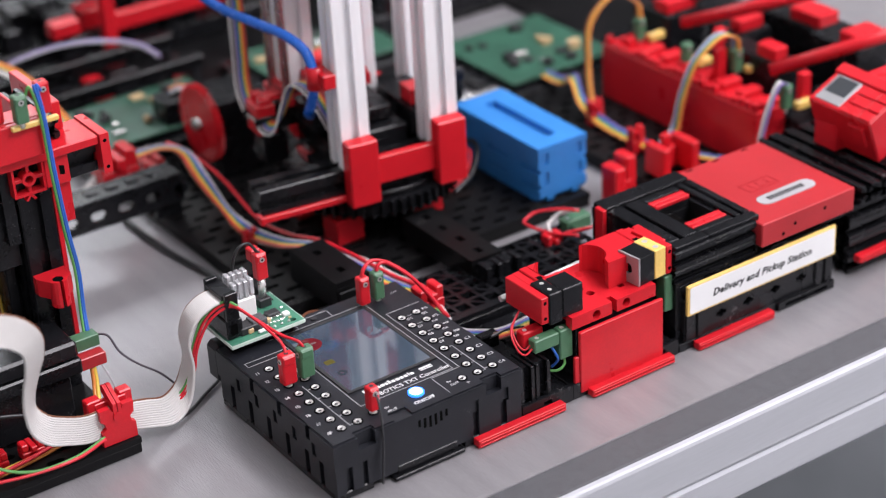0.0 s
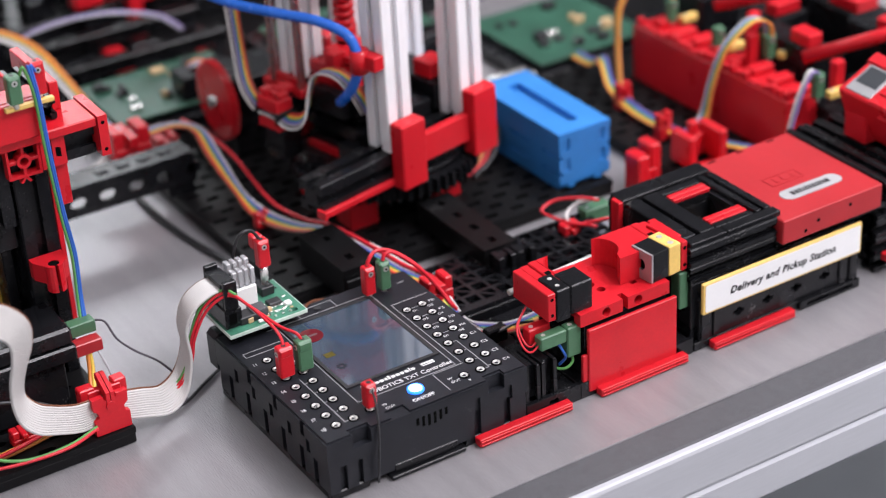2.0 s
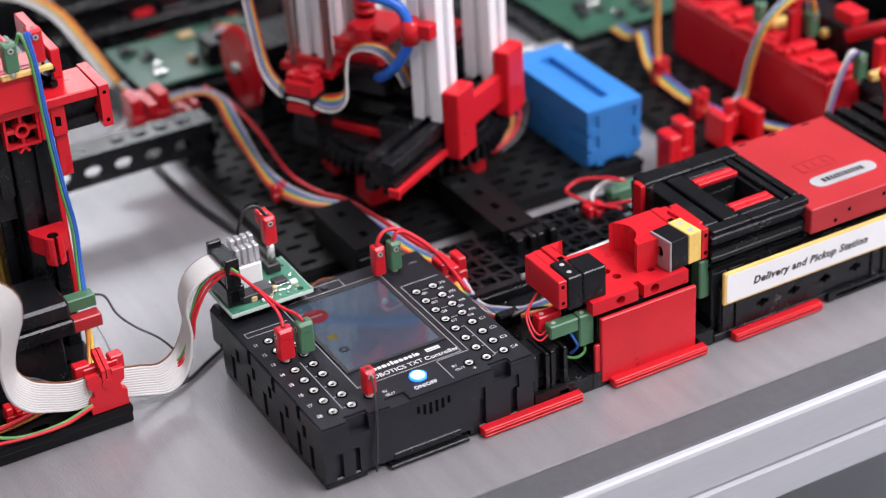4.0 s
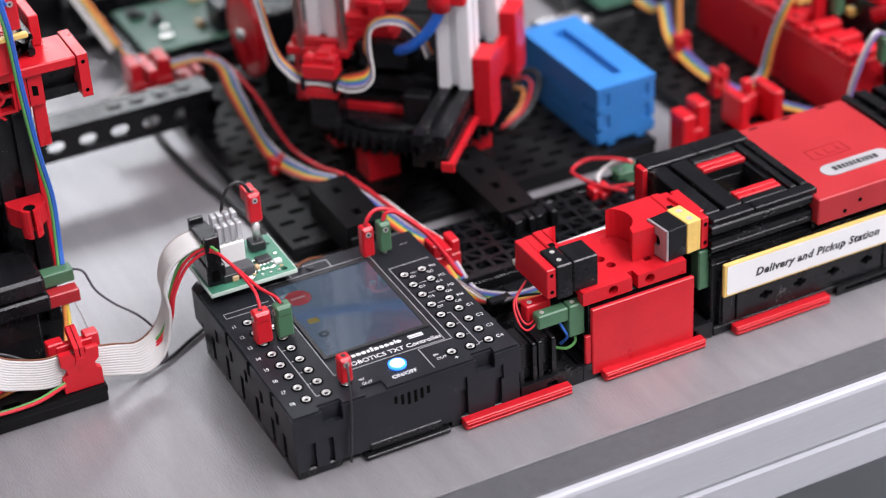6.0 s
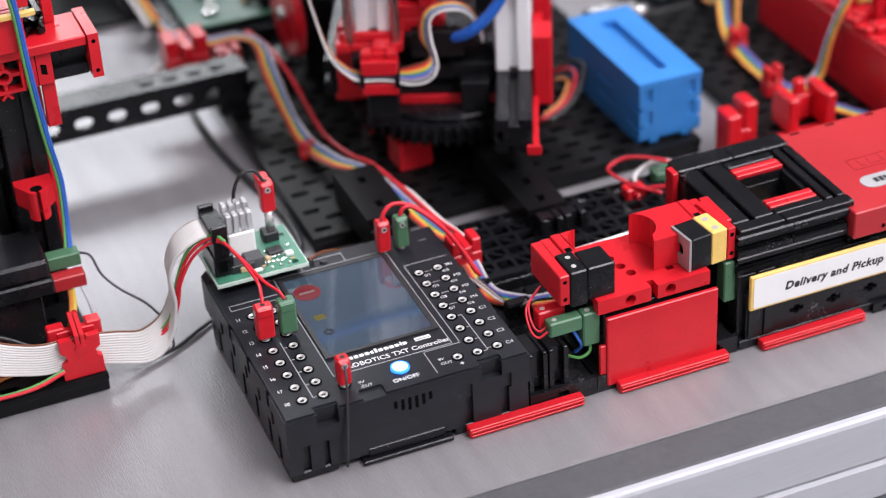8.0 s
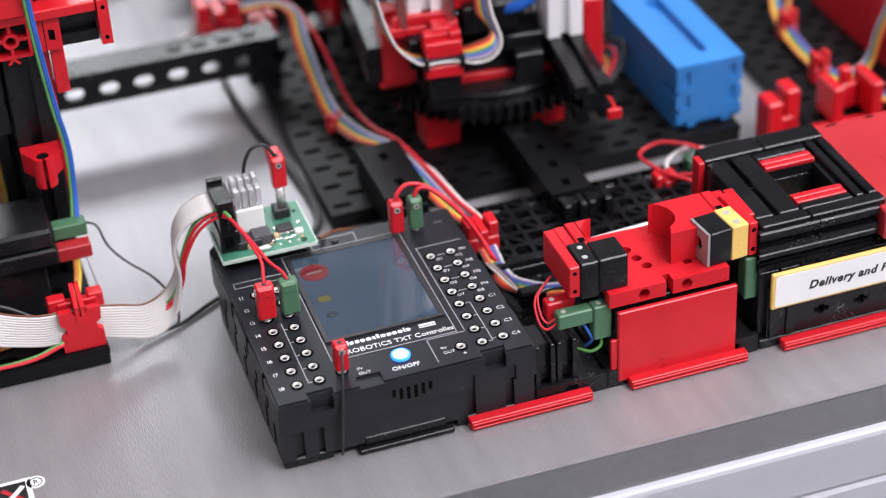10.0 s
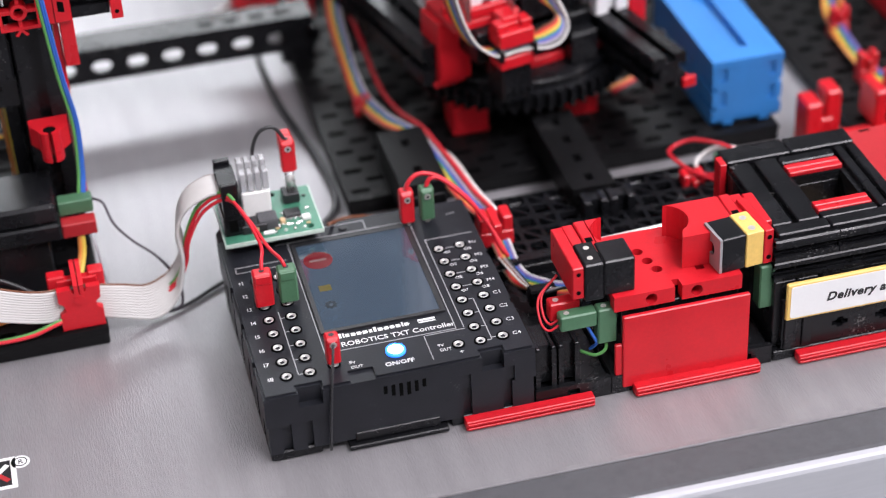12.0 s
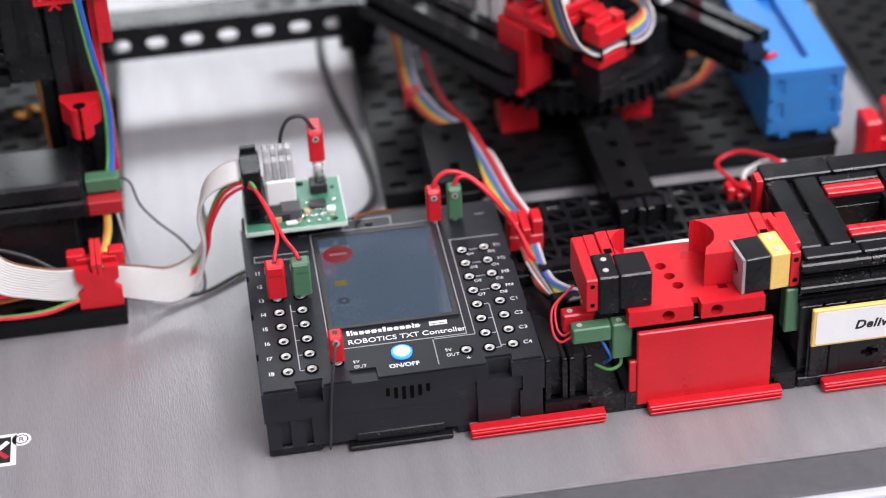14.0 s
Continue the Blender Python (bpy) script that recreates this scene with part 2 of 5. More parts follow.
def strands(pts, sides, count, pitch=1.2):
    """The lines of a flat cable's wires: pts with the cable's side direction at each."""
    mid, dirs = glide(pts), glide(sides)
    lines = []
    for k in range(count):
        s = (k - (count - 1) / 2) * pitch
        lines.append([p + d.normalized() * s for p, d in zip(mid, dirs)])
    return lines


def flat_cable(name, pts, sides, colours, label, pitch=1.2, r=0.62, parent=None):
    t = thing(name, *pts[0], label, "cable") if parent is None else parent
    for line, colour in zip(strands(pts, sides, len(colours), pitch), colours):
        part("strand", sweep(B(), line, r, 6), WIRE[colour], t, colour + " wire")
    return t


def beam_outline(u, v, w=15.0, s=2.0, d=3.2):
    """The outline of a square building beam with a groove in each side."""
    h, c = w / 2, 0.6
    one = [(-h + c, -h), (-s, -h), (-s, -h + 1.0), (-s - 0.8, -h + d), (s + 0.8, -h + d), (s, -h + 1.0), (s, -h), (h - c, -h)]
    out = []
    for k in range(4):
        a = k * math.pi / 2
        out += [(u + x * math.cos(a) - y * math.sin(a), v + x * math.sin(a) + y * math.cos(a)) for x, y in one]
    return out


def beam(bm, axis, u, v, a0, a1, w=15.0):
    return extrude(bm, beam_outline(u, v, w), axis, a0, a1)


def lettering(name, text, size, x, y, z, parent, material, stand=False, shear=0.0, heavy=0.0, align="LEFT", turn=0.0, space=1.0):
    """Letters lying on a level face, or standing on an upright one that faces -y."""
    data = bpy.data.curves.new(name, "FONT")
    data.body, data.size, data.align_x, data.shear, data.offset = text, size * MM, align, shear, heavy * MM
    data.extrude, data.resolution_u, data.space_character = 0.00006, 3, space
    tmp = bpy.data.objects.new(name, data)
    me = bpy.data.meshes.new_from_object(tmp)
    bpy.data.objects.remove(tmp)
    bpy.data.curves.remove(data)
    me.transform(pose(0, 0, 0, 90 if stand else 0, 0, turn))
    me.materials.clear()
    me.materials.append(material)
    ob = new(name, me)
    ob.parent = parent
    ob.location = (Vector((x, y, z)) - ORIGIN[parent.name]) * MM
    ORIGIN[ob.name] = ORIGIN[parent.name]
    return ob

# ---- bench and room ----
# unseen wall; its dark tone is chosen to dim what bench and display mirror
GREYWALL = mat("unseen_wall_grey", (0.16, 0.16, 0.168), 0.7, vary=0.05, grain=60)
EDGE_Y, EDGE_SLOPE = -27.2, -0.010


def front(x, d=0.0):
    return EDGE_Y + EDGE_SLOPE * x - d


def lengthwise(bm, profile, x0=-900.0, x1=1100.0):
    """A bar along the bench's front; the profile is in distance out from the edge and height."""
    lo = [bm.verts.new((x0, front(x0, d), z)) for d, z in profile]
    hi = [bm.verts.new((x1, front(x1, d), z)) for d, z in profile]
    bm.faces.new(lo)
    bm.faces.new(hi)
    for n in range(len(profile)):
        m = (n + 1) % len(profile)
        bm.faces.new((lo[n], lo[m], hi[m], hi[n]))
    return bm


solid("bench_top", extrude(B(), [(-900, front(-900)), (1100, front(1100)), (1100, 900), (-900, 900)], "z", -18, 0), TABLE, 0, 0, -18,
      "brushed grey metal bench top with soft reflections", "bench top", kind="structure")
solid("bench_band", lengthwise(B(), [(0, -18), (0, -0.3), (1.0, 0.3), (16.5, 0.3), (17.5, -0.5), (17.5, -18)]), BAND, 0, front(0), -18,
      "dark grey band let into the bench edge", "bench edge", kind="structure")
solid("bench_rail", lengthwise(B(), [(17.6, -39), (17.6, -0.4), (18.2, 0.3), (20.4, 0.4), (21.4, -0.1), (21.9, -1.4), (21.9, -19.6), (21.2, -20.6), (20.6, -20.8), (20.6, -22.0), (21.2, -22.4), (21.9, -23.2),
                                        (21.9, -37.4), (21.0, -38.8)]), EDGE, 0, front(0), -39, "light grey aluminium edge rail of the bench", "bench edge", kind="structure")
solid("bench_lip", lengthwise(B(), [(-2.2, 0.02), (-2.0, 0.35), (-0.3, 0.45), (-0.05, 0.02)]), TABLE, 0, front(0), 0, "thin raised lip along the bench top", "bench edge", kind="structure")
solid("floor", box(B(), -2600, 2600, -2600, 2600, -930, -900, 0), FLOOR, 0, 0, -930, "grey smooth workshop floor", "floor", kind="structure")
# ceiling and walls are unseen, assumed round the bench to enclose the light
solid("ceiling", box(B(), -2600, 2600, -2600, 2600, 2100, 2140, 0), WALL, 0, 0, 2100, "white painted ceiling", "ceiling", kind="structure")
solid("wall_north", holed(B(), rect(-2600, 2600, -900, 2100), [rect(-900, 900, 970, 1470)], "y", 2500, 2600), GREYWALL, 0, 2500, -900,
      "unseen wall, assumed dark grey, with a wide window", "wall", kind="structure")
solid("wall_south", box(B(), -2600, 2600, -2600, -2500, -900, 2100, 0), WALL, 0, -2500, -900, "white painted wall", "wall", kind="structure")
solid("wall_west", box(B(), -2600, -2500, -2500, 2500, -900, 2100, 0), WALL, -2500, 0, -900, "white painted wall", "wall", kind="structure")
solid("wall_east", box(B(), 2500, 2600, -2500, 2500, -900, 2100, 0), WALL, 2500, 0, -900, "white painted wall", "wall", kind="structure")


# ---- the controller ----
def notched(x0, x1, y0, y1, left, frontal, right, d=2.0):
    """A plan outline with notches of the depth d in three of its sides."""
    pts = [(x0, y0)]
    for a, b in frontal:
        pts += [(a, y0), (a, y0 + d), (b, y0 + d), (b, y0)]
    pts.append((x1, y0))
    for a, b in right:
        pts += [(x1, a), (x1 - d, a), (x1 - d, b), (x1, b)]
    pts += [(x1, y1), (x0, y1)]
    for a, b in reversed(left):
        pts += [(x0, b), (x0 + d, b), (x0 + d, a), (x0, a)]
    return pts


def controller():
    t = thing("controller", 45.5, 50, 0, "charcoal plastic robot controller with a display and rows of sockets", "controller")
    steps = [(y, y + 3.2) for y in (14, 25, 40, 55, 70, 85)]
    part("lower_shell", extrude(B(), notched(0.6, 90.6, 4.6, 97, steps, [(5, 8.2), (13, 15.2), (66, 69.2), (80, 83.2)], steps), "z", 3.5, 15), SHELL, t)
    foot = B()
    box(foot, 0.6, 18, 5, 97, 0.3, 3.8, 0.5)
    box(foot, 26.5, 60.5, 2.4, 30, 0.4, 2.2)
    box(foot, 29, 58, 4.2, 30, 2.4, 6.0)
    box(foot, 20, 90, 30, 97, 0.3, 3.8)
    box(foot, 62, 90, 4.8, 30, 0.3, 3.8)
    part("base_foot", foot, BLACK, t)
    upper = extrude(B(), notched(0, 91.2, 4, 97.6, [(22, 25), (44, 47), (66, 69)], [(11.5, 19.5), (73, 80.5)], [(30, 33), (60, 63)], 3.0), "z", 21.5, 27.2)
    extrude(upper, notched(0, 91.2, 4, 97.6, [(y, y + 3) for y in (18, 33, 48, 63, 78)], [(66, 69), (81, 84)], [], 1.2), "z", 15.4, 21.5)
    extrude(upper, [(0.8, 4.8), (11, 4.8), (11, 8), (20, 8), (20, 4.8), (29, 4.8), (29, 10), (37.5, 10), (37.5, 4.8), (72.5, 4.8), (72.5, 8), (81, 8), (81, 4.8),
                    (90.4, 4.8), (90.4, 96.8), (0.8, 96.8)], "z", 27.2, 28)
    part("upper_shell", upper, SHELL, t)
    part("rear_hood", box(B(), 0.8, 38, 97.7, 109, 9, 27.4, 2.0), SHELL, t)
    # proud near-black bars stand in for the shade inside the slits
    ribs = B()
    for k in range(6):
        box(ribs, 39.5 + k * 2.6, 40.9 + k * 2.6, 3.85, 5, (20.2, 18.9, 18.2, 18.2, 18.9, 20.2)[k], 23.6, 0.2)
    part("speaker_grille", ribs, HOLE, t, "speaker slits, their shade put in as near-black bars")
    screen = part("display", box(B(), 26.3, 66.2, 33, 84.6, 28.02, 28.5, 0.04), GLASS, t, "dark glossy glass display")
    part("display_bezel", holed(B(), rect(24.7, 67.8, 31.4, 86.2), [rect(26.25, 66.25, 32.95, 84.65)], "z", 28.02, 28.75), CHIP, t, "raised black rim of the display")
    ico = B()
    cyl(ico, (32.4, 74, 28.5), (32.4, 74, 28.58), 5.2, 28)
    part("stop_icon", ico, mat("dim_red_pixels", (0.12, 0.009, 0.013), 0.15, vary=0.02, bump=0), screen, "dim round red icon")
    part("icon_bar", box(B(), 29.4, 35.4, 73.4, 74.6, 28.6, 28.64, 0.01), mat("dim_pink_pixels", (0.15, 0.095, 0.095), 0.15, vary=0.02, bump=0), screen)
    part("folder_icon", box(B(), 29.3, 33.6, 55.2, 58.6, 28.5, 28.56, 0.01), mat("dim_yellow_pixels", (0.09, 0.073, 0.017), 0.15, vary=0.02, bump=0), screen)
    gear = holed(B(), [p for k in range(8) for p in ((31.4 + (2.3 if j in (1, 2) else 1.7) * math.cos(k * math.pi / 4 + (j - 1.5) * 0.2),
                       46.8 + (2.3 if j in (1, 2) else 1.7) * math.sin(k * math.pi / 4 + (j - 1.5) * 0.2)) for j in range(4))], [ring(31.4, 46.8, 0.8)], "z", 28.5, 28.56)
    part("gear_icon", gear, mat("dim_grey_pixels", (0.02, 0.025, 0.03), 0.15, vary=0.02, bump=0), screen)
    def line(*pts, w=0.32):
        lines = B()
        for (ax, ay), (bx, by) in zip(pts, pts[1:]):
            if abs(ax - bx) > abs(ay - by):
                box(lines, min(ax, bx) - w / 2, max(ax, bx) + w / 2, ay - w / 2, ay + w / 2, 28.0, 28.09, 0)
            else:
                box(lines, ax - w / 2, ax + w / 2, min(ay, by) + w / 2, max(ay, by) - w / 2, 28.0, 28.09, 0)
        part("printed_line", lines, GREYPRINT, t)

    line((24, 88.6), (24, 21.4), (68.8, 21.4), (68.8, 88.6), (24, 88.6))
    line((36, 94.5), (36, 89.2))
    line((36, 94.5), (53, 94.5))
    line((53, 94.5), (53, 88.8))
    line((20, 88.6), (23, 88.6))
    line((13.4, 49), (13.4, 13), (16, 13))
    for y in (21, 29, 37, 45):
        line((13.8, y), (15.4, y))
    line((57.5, 7), (57.5, 20.5))
    line((58, 20.5), (71.5, 20.5))
    line((71.5, 21), (71.5, 75))
    line((71.5, 75), (88.5, 75))
    for k in range(4):
        line((77, 68 - 8 * k), (80.4, 68 - 8 * k))
    for k in range(4):
        line((77, 36 - 8 * k), (78.4, 36 - 8 * k))
    line((78.7, 36), (78.7, 12))
    line((79, 13), (80.4, 13))
    line((3.5, 75.5), (22, 75.5))
    line((3.5, 75.2), (3.5, 78.5))
    line((3.5, 78.7), (22, 78.7))
    line((83, 89), (86, 89))
    spots = [(9.5, 13 + 8 * k) for k in range(8)] + [(17.2, 13 + 8 * k) for k in range(8)]
    spots += [(74.8, 12.2 + 7.95 * k) for k in range(8)] + [(82.6, 12.6 + 7.95 * k) for k in range(8)] + [(67.3, 12.6), (25.6, 14.6)]
    rim = part("socket", holed(B(), ring(9.5, 13, 2.25, n=18), [ring(9.5, 13, 1.64, n=18)], "z", 27.5, 28.35), HOLE, t, "black socket with a bright tin contact")
    dome = B()
    rings = [[dome.verts.new((x, y, z)) for x, y in ring(9.5, 13, r, n=16)] for r, z in ((1.62, 27.4), (1.62, 28.42), (1.36, 28.5), (1.05, 28.12), (0.5, 27.85))]
    for lo, hi in zip(rings, rings[1:]):
        for k in range(16):
            dome.faces.new((lo[k], lo[(k + 1) % 16], hi[(k + 1) % 16], hi[k])).smooth = True
    dome.faces.new(rings[-1])
    bore = part("contact", dome, SOCKET, rim, "bright tin contact")
    for x, y in spots[1:]:
        r = new("socket", rim.data)
        b = new("contact", bore.data)
        r.parent, b.parent = t, r
        r.location = ((x - 9.5) * MM, (y - 13) * MM, 0)
        r["label"] = "black socket with a bright tin contact"
        ORIGIN[r.name] = ORIGIN[b.name] = ORIGIN[t.name]
    for k in range(8):
        lettering("socket_mark", "I%d" % (8 - k), 2.6, 3.2, 12.2 + 8 * k, 28.03, t, PRINT)
    for k in range(4):
        lettering("socket_mark", "C%d" % (4 - k), 2.5, 86.0, 12.2 + 8 * k, 28.03, t, PRINT)
        lettering("socket_mark", "M%d" % (4 - k), 2.2, 86.0, 44.2 + 8 * k, 28.03, t, PRINT)
        lettering("socket_mark", "O%d" % (7 - 2 * k), 2.0, 76.0, 40.8 + 8 * k, 28.03, t, PRINT)
        lettering("socket_mark", "O%d" % (8 - 2 * k), 2.0, 83.4, 40.8 + 8 * k, 28.03, t, PRINT)
    lettering("name_line", "ROBOTICS TXT Controller", 3.35, 30.0, 23.2, 28.03, t, PRINT, heavy=0.03)
    bars = B()
    x = 30.2
    for w in (1.3, 0.8, 1.9, 2.0, 2.0, 2.2, 1.5, 1.4, 2.2, 2.0, 2.0, 2.0, 0.8, 2.0):
        box(bars, x, x + w * 0.72, 27.9, 30.4 if w < 1.45 else 29.6, 28.02, 28.1, 0)
        if w > 1.9:
            box(bars, x + 0.5, x + w * 0.72 + 0.4, 28.5, 28.9, 28.11, 28.14, 0)
        x += w * 0.95 + 0.12
    box(bars, 57.5, 63.5, 28.9, 30.0, 28.02, 28.1, 0)
    box(bars, 57.5, 63.5, 27.9, 28.5, 28.02, 28.1, 0)
    part("maker_mark", bars, PRINT, t, "row of white printed bars")
    lettering("button_mark", "ON/OFF", 2.7, 46.6, 8.4, 28.03, t, PRINT, align="CENTER", heavy=0.05)
    for bx in (60.5, 30.5):
        lettering("power_mark", "9V", 2.0, bx, 13.2, 28.03, t, PRINT)
        lettering("power_mark", "OUT", 2.0, bx, 10.6, 28.03, t, PRINT)
    lettering("plus_mark", "+", 3.0, 66.6, 7.6, 28.03, t, PRINT)
    button = part("power_button", cyl(B(), (46.6, 15.4, 27.6), (46.6, 15.4, 28.9), 3.4, 32), LEDRIM, t, "round blue lit power button")
    part("lit_cap", cyl(B(), (46.6, 15.4, 28.85), (46.6, 15.4, 29.25), 2.75, 32, 2.3), LED, button, "glowing white-blue centre")
    part("reset_button", cyl(B(), (45.2, 91.8, 27.6), (45.2, 91.8, 28.7), 1.5, 20), CHIP, t, "small black push button")

    return t


controller()


# ---- plugs ----
def plug(name, x, y, z, h, material, label, w=6.4, d=4.6, side=False):
    """A flat banana plug standing on its pin; its screw in the face or in the flank."""
    t = thing(name, x, y, z, label, "plug")
    bm = B()
    box(bm, x - w / 2, x + w / 2, y - d / 2, y + d / 2, z + 1.2, z + h, 0.6)
    box(bm, x - w / 2 + 0.5, x + w / 2 - 0.5, y - d / 2 - 0.35, y + d / 2 + 0.35, z + h * 0.72, z + h - 0.8, 0.3)
    part("housing", bm, material, t)
    part("pin", cyl(B(), (x, y, z - 1), (x, y, z + 1.6), 1.2, 12), PIN, t, "steel pin")
    f = Vector((x - w / 2, y, z + h * 0.8)) if side else Vector((x, y - d / 2 - 0.3, z + h * 0.8))
    n = Vector((-1, 0, 0)) if side else Vector((0, -1, 0))
    part("screw", cyl(B(), f, f + n * 0.25, 1.2, 14), SOCKET, t, "small steel screw")
    part("screw_slot", cyl(B(), f + n * 0.2, f + n * 0.3, 0.55, 10), HOLE, t, "screw recess, its shade put in as a near-black spot")
    part("wire_sleeve", cyl(B(), (x, y, z + h - 0.2), (x, y, z + h + 0.1), 0.95, 14), CHIP, t, "dark wire opening")
    return t


plug("red_plug", 9.7, 53, 28.3, 15, RED, "red plug pushed into the controller's side row", side=True)
plug("green_plug", 18.2, 53, 28.3, 15, GREEN, "dull green plug pushed into the controller's side row", side=True)
plug("red_plug", 68.2, 87.5, 28, 14.5, RED, "red plug at the controller's back edge", 5, 4.6)
plug("green_plug", 75.6, 87.5, 28, 14.5, GREEN, "dull green plug at the controller's back edge", 5, 4.6)
plug("red_plug", 25.6, 14.6, 28.4, 12, RED, "red plug in the controller's power socket", 4.6, 4.6)


# ---- front row of the station ----
def strip(x0, x1, y, z):
    t = thing("red_strip", (x0 + x1) / 2, y, z, "thin red ribbed plastic strip along the black base", "strip", "red strips")
    bm = B()
    box(bm, x0, x1, y - 1.6, y + 2.4, z, z + 3.6, 0.3)
    box(bm, x0 + 0.4, x1 - 0.4, y - 2.2, y - 1.6, z + 0.5, z + 1.3, 0.15)
    box(bm, x0 + 0.4, x1 - 0.4, y - 2.2, y - 1.6, z + 2.1, z + 2.9, 0.15)
    part("bar", bm, RED, t)
    return t


cam.data.dof.focus_object = strip(66, 111, 2.4, 0.2)
strip(125.5, 170.5, 2.4, 0.2)
strip(184.5, 229, 2.4, 0.2)


def base_row(name, x0, x1, y0, y1, z1, label):
    """A black base strip with slots in its front."""
    t = thing(name, (x0 + x1) / 2, (y0 + y1) / 2, 0, label, "base plate")
    n = max(1, int((x1 - x0) / 15))
    holes = [rect(x0 + (k + 0.5) * (x1 - x0) / n - 2.2, x0 + (k + 0.5) * (x1 - x0) / n + 2.2, z1 * 0.35, z1 * 0.75) for k in range(n)]
    part("front_rail", holed(B(), rect(x0, x1, 0.2, z1), holes, "y", y0, y0 + 2), BLACK, t)
    part("slab", box(B(), x0 + 0.3, x1 - 0.3, y0 + 2.05, y1, 0.2, z1 - 1.5), BLACK, t)


base_row("base_strip", 91.5, 118, 5, 72, 7.5, "black slotted base strip under the pickup station")
base_row("base_strip", 118.3, 176, 5, 72, 7.5, "black slotted base strip under the red tray")


def grooved_block(name, x0, x1, y0, y1, z0, z1, label, grooves=1, cat="block"):
    """A black building block with upright grooves in its front and a groove on top."""
    t = thing(name, (x0 + x1) / 2, (y0 + y1) / 2, z0, label, cat)
    w, k = x1 - x0, grooves
    pts = [(x0, y0)]
    for n in range(k):
        c = x0 + (n + 0.5) * w / k
        pts += [(c - 2, y0), (c - 2, y0 + 1), (c - 2.8, y0 + 3), (c + 2.8, y0 + 3), (c + 2, y0 + 1), (c + 2, y0)]
    pts += [(x1, y0), (x1, y1), (x0, y1)]
    part("body", extrude(B(), pts, "z", z0, z1 - 0.8), BLACK, t)
    cap = B()
    for n in range(k):
        c = x0 + (n + 0.5) * w / k
        box(cap, c - w / k / 2 + 0.2, c - 2, y0 + 0.2, y1 - 0.2, z1 - 0.8, z1, 0.2)
        box(cap, c + 2, c + w / k / 2 - 0.2, y0 + 0.2, y1 - 0.2, z1 - 0.8, z1, 0.2)
    part("top_face", cap, BLACK, t)
    return t


grooved_block("black_block", 92, 99.2, 6.4, 21, 7.6, 24, "black grooved block beside the controller")
grooved_block("black_block", 100, 107.4, 6.4, 21, 7.6, 24, "black grooved block beside the controller")


def tray():
    """The red pickup tray with its upright front plate."""
    t = thing("pickup_tray", 143, 25, 7, "bright red plastic pickup tray with a front plate", "tray")
    fp = B()
    box(fp, 122, 167, 4.4, 6.4, 2.2, 31.8, 0.4)
    box(fp, 119.6, 122.2, 5.4, 7, 2.4, 20, 0.3)
    part("front_plate", fp, RED, t, "smooth red upright plate")
    lip = B()
    for x0, x1, c in ((119.5, 140.7, 132.5), (143.3, 164.5, 148.5)):
        holed(lip, rect(x0, x1, 33.2, 39), [ring(c, 36, 2.1)], "y", 6.6, 11)
    part("lip", lip, RED, t)
    top = holed(B(), rect(119.5, 164.5, 11.1, 42), [ring(135.5, 30, 1.9), ring(137, 24, 1.9), ring(138.5, 18.5, 1.9), rect(151, 154, 14, 17)], "z", 36.2, 38.8)
    part("floor_plate", top, RED, t, "red plate with round holes")
    part("under_block", box(B(), 122.4, 164, 8, 41, 7.6, 33, 0.3), BLACK, t)


tray()


def fork(name, x0, x1, y0, y1, z0, z1, side, label):
    """A red holder with a round bite in one side."""
    t = thing(name, (x0 + x1) / 2, (y0 + y1) / 2, z0, label, "holder")
    cx = x1 + 3 if side > 0 else x0 - 3
    yc, r = (y0 + y1) / 2 + 2, 9.0
    arc = [(cx - side * r * math.cos(a), yc + r * math.sin(a)) for a in np.linspace(-1.05, 1.05, 9)]
    xs0 = x0 if side > 0 else x1
    x0, x1 = (x0 + 12.4, x1) if side > 0 else (x0, x1 - 12.4)
    if side > 0:
        pts = [(x0, y0), (x1, y0), *arc, (x1, y1), (x0, y1)]
    else:
        pts = [(x1, y1), (x0, y1), *reversed(arc), (x0, y0), (x1, y0)]
    part("bite_block", extrude(B(), pts, "z", z0, z1), RED, t)
    for k in range(3):
        sx = xs0 + side * 4.1 * k
        part("slab", box(B(), sx, sx + side * 3.9, y0 + 0.4 - 6.6 * (k == 0 and side > 0), y1 - 1.2 * (k == 0), z0, z1 + (0.0, -0.5, 0.3)[k], 0.35), RED, t)
    part("peg_hole", box(B(), xs0 + side * 8.9, xs0 + side * 11.4, y0 + 7, y0 + 9.5, z1 + 0.3, z1 + 0.36, 0), HOLE, t)
    if side > 0:
        for z in (z0 + 2.6, z1 - 2.6):
            part("plug_hole", cyl(B(), (xs0 + 2, y0 - 6.2, z), (xs0 + 2, y0 - 6.3, z), 0.8, 12), HOLE, t)
    return t


fork("red_holder", 106.2, 124.5, 16, 36, 39, 51.5, 1, "red plastic holder with a round bite above the tray")
fork("red_holder", 146.5, 178.5, 16, 36, 39, 51.5, -1, "red plastic holder with a round bite above the tray")


def light_barrier(x0, x1, y0, y1, z0, z1, label, rivets=2):
    t = thing("sensor_block", (x0 + x1) / 2, (y0 + y1) / 2, z0, label, "sensor", "light barrier")
    part("housing", box(B(), x0, x1, y0, y1, z0, z1, 0.5), BLACK, t)
    for k in range(rivets):
        part("rivet", cyl(B(), (x0 + 3 + 0.5 * k, y0 + 4 + 6 * k, z1), (x0 + 3 + 0.5 * k, y0 + 4 + 6 * k, z1 + 0.15), 1.0, 12), PIN, t, "steel rivet")
    return t


s = light_barrier(110.3, 117.0, 9.4, 23, 37.5, 52.2, "black sensor housing beside the red holder")
